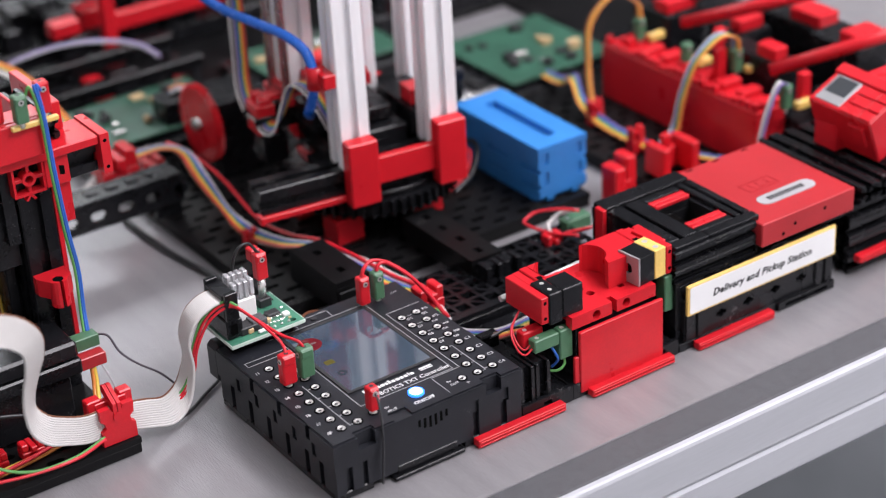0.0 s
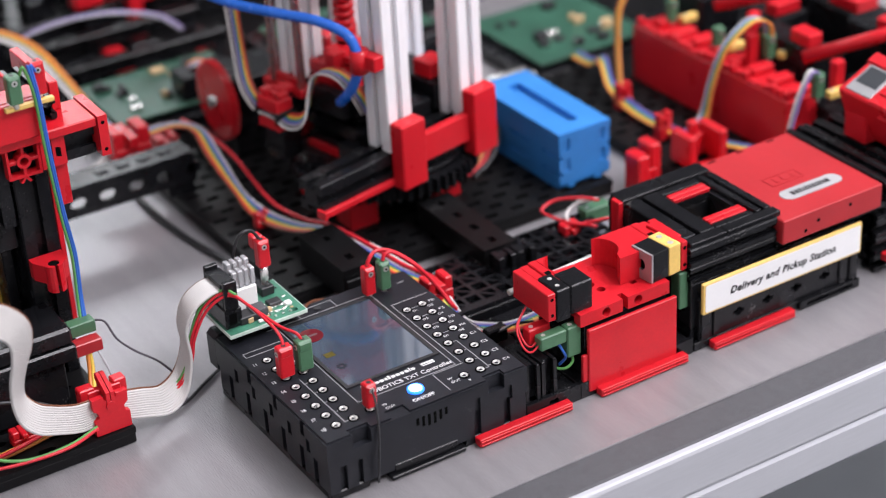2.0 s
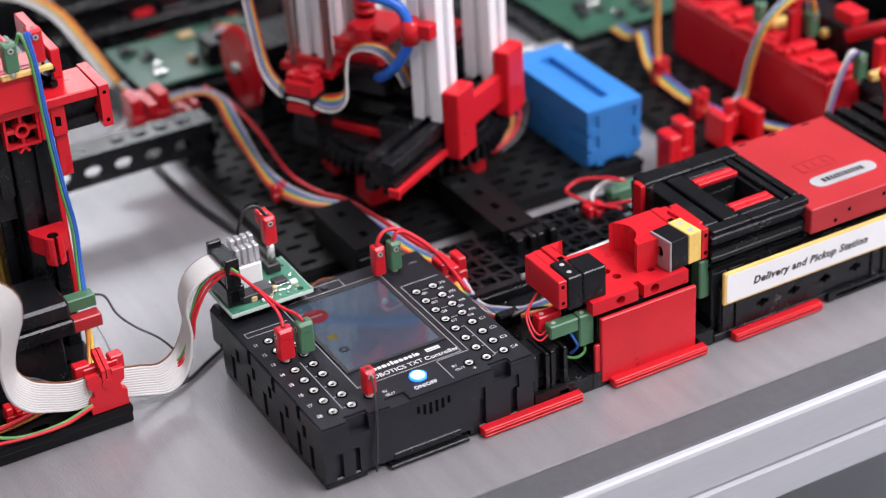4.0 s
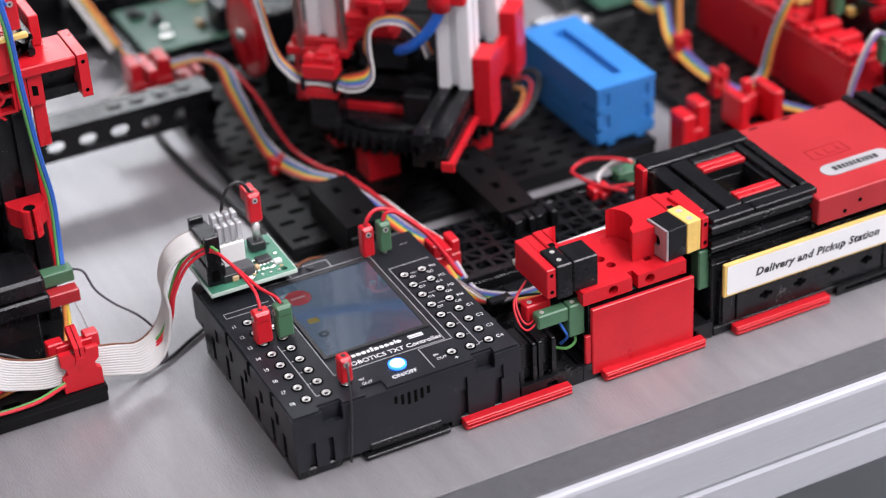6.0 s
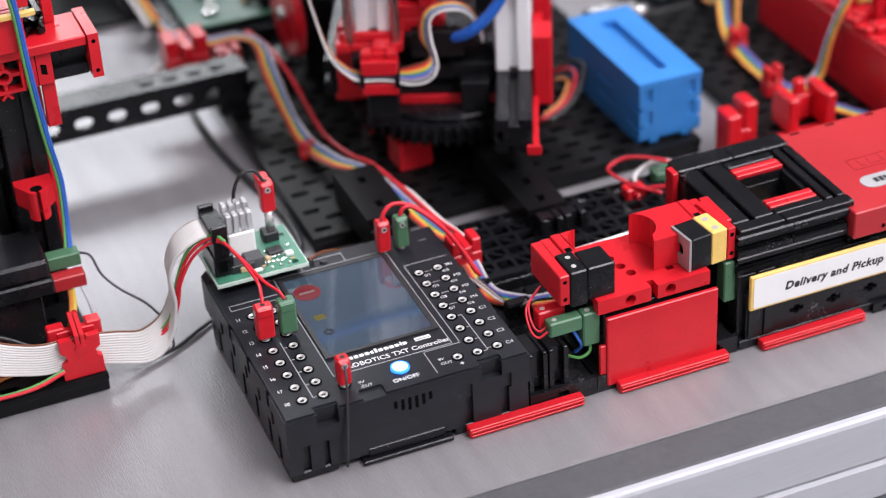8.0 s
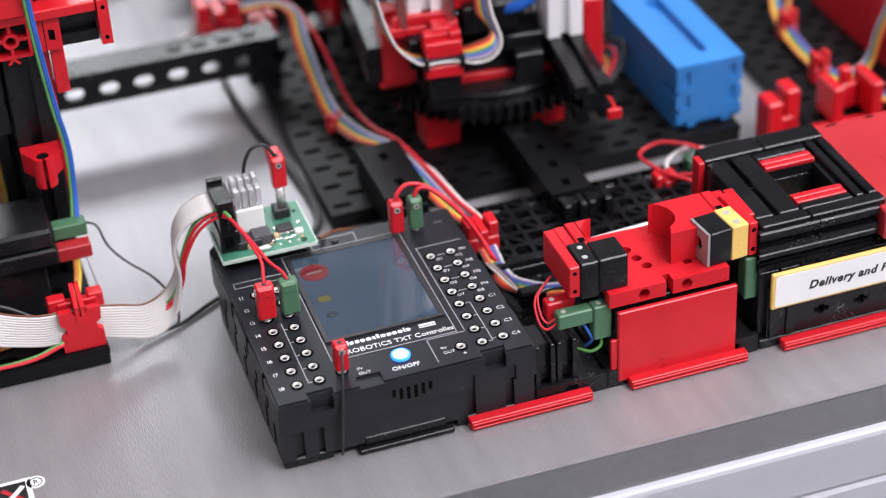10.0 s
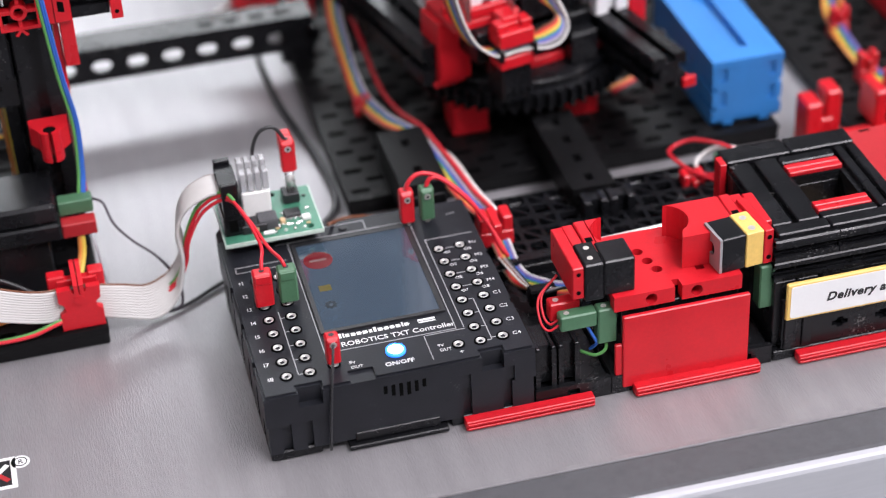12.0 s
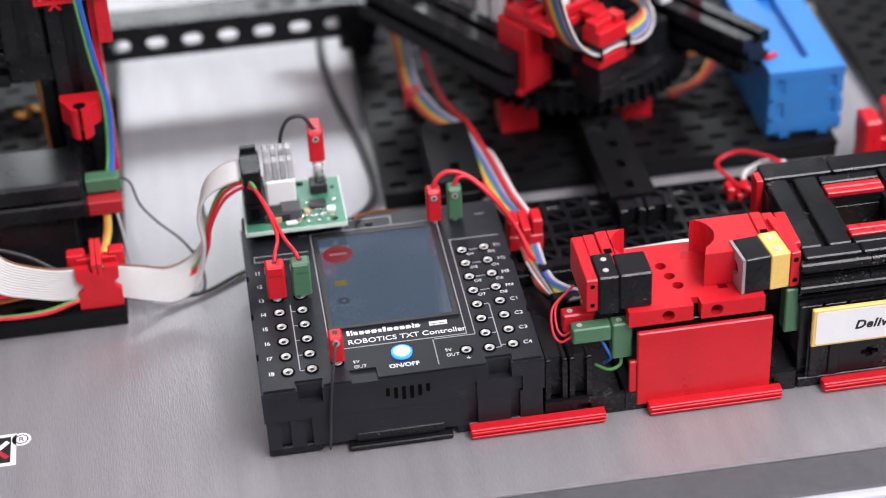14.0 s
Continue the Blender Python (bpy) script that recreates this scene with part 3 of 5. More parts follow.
s2 = light_barrier(117.02, 127.6, 9.2, 21.5, 38.9, 52.4, "glossy black sensor block above the tray", 0)


def lens_sensor():
    t = thing("lens_sensor", 162, 15, 38.9, "black sensor block with a steel lens face", "sensor")
    part("housing", box(B(), 157.4, 166, 9.2, 21.5, 39, 52.5, 0.4), BLACK, t, "glossy black housing")
    face = part("lens_plate", holed(B(), [(u, v) for u, v in rect(9.3, 21.4, 39.2, 52.4)], [ring(15.4, 46, 2.1, 2.5, 20)], "x", 156.4, 157.38), SATIN, t, "satin steel face")
    part("aperture", cyl(B(), (157.3, 15.4, 46), (157.39, 15.4, 46), 2.6, 20), HOLE, face, "dark round opening")
    part("yellow_segment", box(B(), 166.1, 172.6, 9.0, 22, 38.9, 52.6, 0.3), YELLOW, t, "pale yellow plastic segment")
    for y in (12, 18.5):
        part("rivet", cyl(B(), (169.3, y, 52.6), (169.3, y, 52.75), 1.3, 14), PIN, t, "steel rivet")
    part("red_segment", box(B(), 172.7, 176.0, 8.6, 30, 38.9, 52.4, 0.3), RED, t, "red end plate")
    for z in (41.5, 49.5):
        part("plug_hole", cyl(B(), (174.4, 8.62, z), (174.4, 8.5, z), 0.9, 12), HOLE, t)
    t.rotation_euler = (0, 0, radians(6))


lens_sensor()


def lid_unit():
    """The black unit with a square well and red ribs."""
    t = thing("well_unit", 202, 35, 0, "black unit with a square well framed by red ribs", "storage unit")
    y0, y1 = 5, 66
    frame_ = holed(B(), rect(177.5, 226, y0 + 4, y1), [rect(197.5, 215.5, 26, 44)], "z", 44, 47.5)
    part("top_frame", frame_, BLACK, t)
    for x0, x1 in ((178.2, 185.4), (187.6, 195.4), (217.6, 220.6), (222.4, 225.8)):
        part("long_rib", box(B(), x0, x1, 15.4, 55.2, 47.5, 50.0, 0.45), BLACK, t)
    for x0, x1, ya, yb in ((178.0, 201.8, 56.4, 65.6), (202.1, 226.0, 56.4, 65.6), (178.0, 196.8, 9.2, 14.6), (197.1, 226.0, 9.2, 14.6)):
        part("cross_rib", box(B(), x0, x1, ya, yb, 47.5, 50.2, 0.45), BLACK, t)
    part("inner_rib", box(B(), 196.4, 216.6, 51.2, 55.4, 47.5, 49.4, 0.4), BLACK, t)
    part("inner_rib", box(B(), 196.4, 216.6, 15.6, 19.2, 47.5, 49.4, 0.4), BLACK, t)
    for ya in (19.8, 22.9, 44.4, 47.5):
        part("red_rib", box(B(), 196.6, 216.4, ya, ya + 2.7, 47.5, 49.4, 0.3), RED, t, "red ribbed bar")
    part("well_floor", box(B(), 197.6, 215.4, 26.1, 43.9, 33, 36, 0.1), BRONZE, t, "brown floor of the well")
    walls = B()
    box(walls, 195.5, 197.4, 25, 45, 33, 43.9)
    box(walls, 215.6, 217.5, 25, 45, 33, 43.9)
    box(walls, 197.4, 215.6, 44.1, 46, 33, 43.9)
    part("well_wall", walls, BLACK, t)
    part("front_rail", beam(B(), "x", 12, 44.0, 176.5, 199.4, 9), BLACK, t)
    part("front_rail", beam(B(), "x", 12, 44.0, 199.8, 222.6, 9), BLACK, t)
    part("rail_bore", cyl(B(), (176.45, 12, 44), (176.3, 12, 44), 1.5, 14), HOLE, t)
    part("front_rail", beam(B(), "x", 11.5, 35.6, 176.5, 222.6, 8), BLACK, t)
    lower = holed(B(), rect(179.5, 268, 4.5, 24), [[(u + 201 + 16 * k, v + 11.5) for u, v in ((-3, -1), (-1.2, -1), (-1.2, -2), (1.2, -2), (1.2, -1), (3, -1), (3, 1), (1.2, 1), (1.2, 2), (-1.2, 2), (-1.2, 1), (-3, 1))] for k in range(4)], "y", 5.4, 8)
    part("front_panel", lower, BLACK, t, "black panel with keyhole slots")
    blocks = B()
    for x in (177.0, 185.3):
        box(blocks, x, x + 7.6, 7.9, 30, 4.2, 31.5)
    box(blocks, 193.5, 268, 8.2, 60, 0.5, 31.5)
    box(blocks, 177, 193, 30.2, 60, 0.5, 31.5)
    part("core_block", blocks, BLACK, t)
    for x0, x1 in ((180.2, 184.6), (186.8, 190.4), (257, 260.6), (263, 267.6)):
        part("panel_post", box(B(), x0, x1, 4.5, 5.36, 4.6, 17.4, 0.25), BLACK, t)
    part("foot_rail", box(B(), 176.6, 266, 5.0, 12, 0.2, 4.1), BLACK, t)
    part("front_foot", holed(B(), rect(234, 268, 0.3, 4.4), [rect(238, 264, 1.4, 3.2)], "y", 3.4, 4.9), BLACK, t)
    part("side_plate", box(B(), 177.6, 179.6, 17.2, 66, 31.6, 43.9, 0.3), BLACK, t)
    part("back_plate", box(B(), 180, 226, 63, 65.4, 31.6, 43.9, 0.3), BLACK, t)
    part("red_edge", box(B(), 175.0, 177.4, 55, 61, 34, 50.5, 0.3), RED, t, "red side strip")


lid_unit()


def sign():
    t = thing("name_sign", 224, 3.6, 17.5, "white name sign with a yellow rim on the black unit", "sign")
    part("rim", box(B(), 180, 268.2, 3.6, 5.35, 17.6, 32.6, 0.4), YELLOW, t, "yellow rim")
    pts = []
    for cx, cz, a0 in ((266.2, 30.7, 0), (182.2, 30.7, 90), (182.2, 19.5, 180), (266.2, 19.5, 270)):
        pts += [(cx + 0.9 * math.cos(radians(a0 + a)), cz + 0.9 * math.sin(radians(a0 + a))) for a in (0, 30, 60, 90)]
    card = part("card", extrude(B(), pts, "y", 3.45, 3.62), PAPER, t, "white card")
    lettering("sign_text", "Delivery and Pickup Station", 4.7, 223.5, 3.42, 23.4, card, INK, stand=True, shear=0.25, heavy=0.17, align="CENTER", space=1.1)


sign()


def red_box():
    t = thing("red_box", 253, 36, 36, "red lidded plastic box with a small printed label", "box")
    bm = B()
    box(bm, 223.4, 279.5, 4.4, 67, 36, 47.6, 0.5)
    part("lid", bm, DULLRED, t)
    for y in (12, 25, 40, 55):
        part("clip", box(B(), 221.6, 223.4, y, y + 4, 45, 47.2, 0.2), RED, t)
    em = B()
    for a, b, c, d in ((240, 258, 30.5, 31.2), (240, 258, 38, 38.7), (240, 240.7, 31.2, 38), (257.3, 258, 31.2, 38), (244, 246, 32.5, 36.5), (248, 252, 32.5, 36.5), (253.5, 255.5, 32.5, 36.5)):
        box(em, a, b, c, d, 47.6, 47.85, 0)
    part("embossed_mark", em, DULLRED, t, "embossed bars")
    pts = slot(253, 21, 33, 8.5, 8)
    pl = part("label_plate", extrude(B(), pts, "z", 47.6, 47.9), LABEL, t, "silver label with dark bars")
    bars = B()
    x = 242.0
    while x < 263:
        w = random.uniform(0.8, 2.0)
        box(bars, x, x + w, 19.5, 22.6, 47.9, 47.95, 0)
        x += w + 0.5
    part("label_bars", bars, INK, pl)
    part("under_block", box(B(), 224, 283, 9, 66, 31.6, 35.9), BLACK, t)
    for x, z in ((243, 42), (261, 43.5), (236, 39)):
        part("front_dimple", cyl(B(), (x, 4.42, z), (x, 4.3, z), 0.9, 12), HOLE, t)
    for x in (232, 248, 266):
        part("edge_slot", box(B(), x, x + 4, 64.5, 65.6, 47.6, 47.66, 0), HOLE, t)


red_box()


# ---- slotted plates ----
def slot_plate(name, x0, x1, y0, y1, z1, label, pitch=15.0):
    """A black base plate with rows of long slots."""
    t = thing(name, (x0 + x1) / 2, (y0 + y1) / 2, 0, label, "base plate")
    holes = []
    row = 0
    y = y0 + 6
    while y < y1 - 4:
        x = x0 + 6 + (pitch / 2 if row % 2 else 0)
        while x < x1 - 6:
            holes.append(slot(x, y, 8.5, 3.0, 3))
            x += pitch
        y += pitch / 2
        row += 1
    part("top_sheet", holed(B(), rect(x0, x1, y0, y1), holes, "z", z1 - 2.5, z1), PLATE, t)
    part("slab", box(B(), x0 + 0.2, x1 - 0.2, y0 + 0.2, y1 - 0.2, 0.2, z1 - 2.6), PLATE, t)
    return t


slot_plate("robot_base_plate", 56, 234, 139, 330, 7.5, "black slotted base plate under the gripper robot")
slot_plate("tower_base_plate", -190, -43, 87, 300, 7.5, "black slotted base plate under the tower")
slot_plate("machine_base_plate", 262, 420, 112, 258, 7.5, "black slotted base plate under the red machine")


# ---- blue compressor box ----
def blue_box():
    t = thing("blue_box", 222, 180, 7.5, "bright blue plastic compressor box with a long slot", "box")
    x0, x1, y0, y1, z0, z1 = 207.5, 237, 145.5, 216, 7.6, 35
    plan = [(x0, y0), (x0 + 3, y0), (x0 + 3, y0 + 1), (x0 + 6, y0 + 1), (x0 + 6, y0), (x1 - 6, y0), (x1 - 6, y0 + 1), (x1 - 3, y0 + 1), (x1 - 3, y0), (x1, y0), (x1, y1), (x0, y1)]
    short = [(x0 + 1.6, y0), (x1 - 1.6, y0), (x1 - 1.6, y0 + 9), (x1, y0 + 9), (x1, y1), (x0, y1), (x0, y0 + 42), (x0 + 1.4, y0 + 42), (x0 + 1.4, y0 + 26), (x0, y0 + 26), (x0, y0 + 14), (x0 + 1.6, y0 + 14)]
    feet = [(x0, y0 + 2), (x0 + 5, y0 + 2), (x0 + 5, y0), (x0 + 9, y0), (x0 + 9, y0 + 2), (x1 - 9, y0 + 2), (x1 - 9, y0), (x1 - 5, y0), (x1 - 5, y0 + 2), (x1, y0 + 2), (x1, y1), (x0, y1)]
    for name, outline, a, b in (("foot_rim", feet, 0, 2.2), ("wall_band", rect(x0, x1, y0, y1), 2.2, 7), ("groove_band", short, 7, 9), ("wall_band", plan, 9, 15.6),
                                ("groove_band", short, 15.6, 17.6), ("wall_band", rect(x0, x1, y0, y1), 17.6, 20), ("wall_band", plan, 20, z1 - z0 - 1.2)):
        part(name, extrude(B(), outline, "z", z0 + a, z0 + b), BLUE, t)
    part("lid", holed(B(), rect(x0 - 0.3, x1 + 0.3, y0 - 0.3, y1 + 0.3), [rect(218.6, 225.6, 155, 206)], "z", z1 - 1.19, z1 + 2.2), BLUE, t)


blue_box()


# ---- gripper robot: still base and turning top ----
CX, CY = 142.0, 198.0


def turntable_base():
    t = thing("turntable_base", CX, CY, 7.6, "black turntable base on red feet", "turntable")
    part("hub", cyl(B(), (CX, CY, 7.6), (CX, CY, 24), 19, 40), BLACK, t)
    for x0, x1, y0 in ((107, 122, 172), (154, 168, 172), (107, 122, 208), (154, 168, 208)):
        part("foot", box(B(), x0, x1, y0, y0 + 14, 7.6, 20.5, 0.5), RED, t, "red block foot")


turntable_base()


def turret():
    """The turning top; built round the origin with its arm towards +x, then set on the base."""
    t = thing("gripper_robot_turret", 0, 0, 24, "turning black, red and aluminium gripper robot", "robot")
    n = 58
    pts = []
    for k in range(n):
        for f, r in ((-0.28, 42.5), (-0.14, 45.5), (0.14, 45.5), (0.28, 42.5)):
            a = 2 * math.pi * (k + f) / n
            pts.append((r * math.cos(a), r * math.sin(a)))
    part("gear_ring", extrude(B(), pts, "z", 24, 31.5), BLACK, t, "black toothed ring")
    part("deck", cyl(B(), (0, 0, 31.5), (0, 0, 34.5), 39, 48), BLACK, t)
    y = 28.5
    part("side_beam", beam(B(), "x", y, 42.5, -36, 70.5), BLACK, t, "black grooved beam")
    for x in (20.5, -25.5):
        part("upright", beam(B(), "z", x, y, 50.1, 300), ALU, t, "grooved aluminium upright")
        part("upright_cap", box(B(), x - 7.5, x + 7.5, y + 7.8, y + 16.0, 33, 65.5, 0.7), RED, t, "red end cap")
    part("side_beam", beam(B(), "x", -44, 43.5, -72, 18, 17), BLACK, t, "black grooved beam")
    part("side_plate", box(B(), -62, 4, -44, -37, 27, 34.8, 0.5), BLACK, t)
    for x, z in ((-10, 35), (-42, 35), (22, 70.5)):
        part("upright", beam(B(), "z", x, -29, z, 300), ALU, t, "grooved aluminium upright")
    part("red_rail", box(B(), -18.3, 12.8, 36.2, 40.5, 40.5, 54, 0.3), RED, t, "red rail between the caps")
    st = B()
    box(st, 28.2, 71, 36.1, 38.5, 34.8, 37.8, 0.3)
    box(st, 70.6, 72.2, 33.8, 39.6, 34.4, 38.8, 0.3)
    part("red_edge_strip", st, RED, t, "thin red edge strip")
    part("front_cross_beam", beam(B(), "y", 16, 43.5, -26, 20.8, 17), BLACK, t, "black cross beam")
    part("back_cross_beam", beam(B(), "y", -28, 41.5, -20.8, 20.8), BLACK, t, "black cross beam")
    part("red_cross_strip", box(B(), 24.6, 27.2, -24, 21, 34.6, 38.2, 0.3), RED, t, "long red strip")
    part("mid_block", box(B(), -14, 18, -20, 20, 34.6, 58, 0.8), BLACK, t)
    # the left front corner: red brackets, rods and the motor
    rb = B()
    box(rb, 6, 22, -46.5, -33, 36, 63, 0.5)
    box(rb, 9, 20, -48, -35, 33.5, 36, 0.4)
    part("corner_block", rb, RED, t, "red corner block")
    for q in ((8, 34, -52, -46, 63.2, 67), (8, 34, -30, -24, 63.2, 67), (9, 14, -45.8, -30.2, 63.2, 66.6), (27, 33, -45.8, -30.2, 63.2, 66.6),
              (20, 23, -52, -24, 67.1, 70), (29, 32, -50, -26, 67.1, 71), (33.2, 42, -36, -29, 66.2, 69.5)):
        part("bracket_bar", box(B(), q[0], q[1], q[2] + 7, q[3] + 7, q[4], q[5], 0.4), RED, t, "red bracket bar")
    cl = B()
    box(cl, 38.5, 48, -33.5, -18.5, 50.5, 55.6, 0.5)
    box(cl, 38.5, 48, -33.5, -18.5, 59.4, 66, 0.5)
    box(cl, 40, 46, -33.5, -29, 66, 69, 0.4)
    box(cl, 40, 46, -23, -18.5, 66, 69, 0.4)
    box(cl, 41.5, 44.5, -28.8, -23.2, 66, 68.2, 0.3)
    part("cable_clamp", cl, RED, t, "red cable clamp")
    band = B()
    box(band, 37.0, 49.4, -34.2, -32.2, 54.4, 60.4, 0.5)
    box(band, 37.0, 49.4, -19.8, -17.8, 54.4, 60.4, 0.5)
    box(band, 36.4, 37.4, -32.1, -19.9, 55.7, 59.3, 0.2)
    part("clamp_band", band, BLACK, t)
    part("inner_block", box(B(), 15, 38, -38, -24, 50, 63, 0.5), BLACK, t)
    lump = B()
    box(lump, 33, 46, -32, -19, 34.5, 50.4, 0.8)
    for k in range(4):
        cyl(lump, (46, -30 + 3.4 * k, 40), (47.5, -30 + 3.4 * k, 40), 1.3, 10)
    part("micro_switch", lump, BLACK, t)
    for y in (-39, -20):
        part("guide_rod", cyl(B(), (31, y, 66), (31, y, 300), 2.2, 16), STEEL, t, "bright steel guide rod")
    worm = B()
    cyl(worm, (6, -15, 60), (6, -15, 300), 3.0, 14)
    for k in range(60):
        cyl(worm, (6, -15, 62 + 4 * k), (6, -15, 64 + 4 * k), 5.2, 14, 4.6)
    part("worm_spindle", worm, RED, t, "red threaded spindle")
    for q in ((-6, 22, -24, -2, 72, 78), (-2, 18, -18, 4, 80, 84), (10, 22, -20, 0, 66, 72), (-6, 0, -26, -20, 78, 88), (16, 24, -10, -4, 78, 86)):
        part("carriage_block", box(B(), *q, 0.5), RED, t, "red carriage block")
    for q in ((24, 30, -14, 8, 58, 70), (-34, -16, -20, 20, 50.2, 64), (26, 34, 6, 18, 34.6, 48)):
        part("black_block", box(B(), *q, 0.6), BLACK, t)
    part("motor", box(B(), -10, 24, -18, 12, 58.2, 66, 1.0), BLACK, t, "black motor block")
    arm = B()
    box(arm, -6, 26, -26, 6, 132, 150, 0.8)
    box(arm, 26, 40, -18, -6, 136, 146, 0.8)
    part("carriage", arm, RED, t, "red carriage high on the spindle")
    # hose and its clip on the upright
    cp = B()
    box(cp, 27.8, 34, 22, 36, 92, 99, 0.5)
    cyl(cp, (34, 26, 90), (34, 26, 101), 4.2, 16)
    part("hose_clip", cp, RED, t, "red hose clip")
    part("air_hose", wire(B(), [(16, -3, 64), (27, 3, 66), (33, 11, 71), (34.5, 20, 80), (35, 26, 91), (35, 26, 100), (36.5, 21, 108), (41, 7, 112), (47, -12, 112.5), (55, -36, 114), (62, -62, 120), (66, -80, 132)], 2.4, 12), TUBE, t, "blue air hose")
    for q in ((-58, -48, -44, -34, 52.2, 60),):
        part("small_block", box(B(), *q, 0.5), BLACK, t)
    for q in ( (-20, -2, -34, -30, 58, 70), (-30, -18, 4, 16, 64.2, 72)):
        part("small_red_plate", box(B(), *q, 0.4), RED, t, "small red plate")
    for q in ((-52, -38, 60),):
        part("stud", cyl(B(), q, (q[0], q[1], q[2] + 0.5), 1.4, 12), SOCKET, t, "steel stud")
    # rainbow cable on the turret
    cols = ["brown", "red", "orange", "yellow", "green", "blue", "violet", "grey", "black", "white"]
    pts = [(22, 16, 62), (26, 14, 72), (29, 9, 80), (31, 1, 82), (33, -6, 79), (37, -7, 71), (42, -4, 64), (45, -6, 60), (45.4, -13, 58), (44, -19, 57.5), (43.5, -26, 57.5), (44, -33, 57.6), (44.5, -39, 60), (44, -46, 68), (42, -51, 84), (40, -56, 112), (38, -64, 200)]
    sides = [(1, 0, 0.2), (1, 0, 0.2), (1, 0, 0.1), (1, 0, 0), (0.9, 0.3, 0), (0.8, 0.6, 0.1), (0.7, 0.4, -0.5), (0.6, 0, -0.8), (0.8, 0, -0.5), (1, 0, -0.15), (1, 0, 0), (1, 0, 0), (1, 0.2, 0), (1, 0.2, 0), (1, 0.2, 0), (1, 0.2, 0), (1, 0.2, 0)]
    for line, c in zip(strands(pts, sides, 10, 0.95), cols):
        part("cable_strand", sweep(B(), line, 0.52, 6), WIRE[c], t, c + " wire")
    return t


TURRET = turret()


# ---- black perforated girder ----
def girder():
    t = thing("girder", -10, 258, 7.5, "black perforated girder bridging the base plates", "girder")
    x0, x1 = -110, 66
    hs = [slot(5.2 + 15 * k, 22.3, 8.4, 5.2, 7) for k in range(-7, 5)]
    part("front_web", holed(B(), rect(x0, x1, 15.5, 31), hs, "y", 251, 253), BLACK, t)
    part("top_flange", box(B(), x0, x1, 253.1, 267, 29, 31, 0.3), BLACK, t)
    for k in range(4):
        part("flange_stud", box(B(), 18 + 11 * k, 24 + 11 * k, 257, 262, 31.05, 32, 0.3), BLACK, t)
    part("end_block", box(B(), 52, 66, 254, 266, 7.6, 28.9, 0.5), BLACK, t)
    part("end_block", box(B(), -66, -52, 254, 266, 7.6, 28.9, 0.5), BLACK, t)


girder()


# ---- blocks and conveyor between controller and robot ----
def arm_block(name, x0, x1, y0, y1, z0, z1, label):
    t = thing(name, (x0 + x1) / 2, (y0 + y1) / 2, z0, label, "block")
    c = (x0 + x1) / 2
    n = int((y1 - y0) / 14)
    holes = [rect(c - 1.6, c + 1.6, y0 + (k + 0.5) * (y1 - y0) / n - 2.4, y0 + (k + 0.5) * (y1 - y0) / n + 2.4) for k in range(n)]
    part("top_sheet", holed(B(), rect(x0, x1, y0, y1), holes, "z", z1 - 3, z1), PLATE, t)
    part("body", box(B(), x0 + 0.2, x1 - 0.2, y0 + 0.2, y1 - 0.2, z0, z1 - 3.05), PLATE, t)
    part("end_face", box(B(), x0 + 1, x1 - 1, y0 - 1.2, y0, z0 + 2, z1 - 5, 0.4), PLATE, t)


arm_block("link_block", 135, 152, 101, 158, 7.6, 20, "black link block with square holes joining two plates")
arm_block("link_block", 73, 91, 119, 160, 7.6, 23, "black link block with square holes beside the base plate")
grooved_block("black_block", 136.6, 146.2, 91.5, 99.7, 7.6, 19.4, "black grooved block before the link block", 1)
grooved_block("black_block", 146.8, 156.4, 91.5, 99.7, 7.6, 19.4, "black grooved block before the link block", 1)


def lattice():
    """The open black lattice tray behind the pickup station."""
    t = thing("lattice_tray", 140, 88, 0, "open black lattice conveyor tray", "tray")
    x0, x1, y0, y1 = 92, 200, 74, 116
    holes = []
    for i in range(13):
        for j in range(5):
            x, y = x0 + 4 + i * 8.1, y0 + 4 + j * 7.8
            if (i + j) % 2:
                holes += [[(x, y), (x + 5.6, y), (x, y + 5.6)], [(x + 6.6, y + 1.2), (x + 6.6, y + 6.4), (x + 1.2, y + 6.4)]]
            else:
                holes.append(rect(x + 0.4, x + 6.4, y + 0.4, y + 5.8))
    part("lattice", holed(B(), rect(x0, x1, y0, y1), holes, "z", 9.5, 12), BLACK, t)
    part("tray_floor", box(B(), x0 + 0.2, x1 - 0.2, y0 + 0.2, y1 - 0.2, 0.2, 4), BLACK, t)
    for y in (y0, y1 - 2):
        part("side_rail", box(B(), x0, x1, y, y + 2, 4.1, 9.4, 0.3), BLACK, t)


lattice()


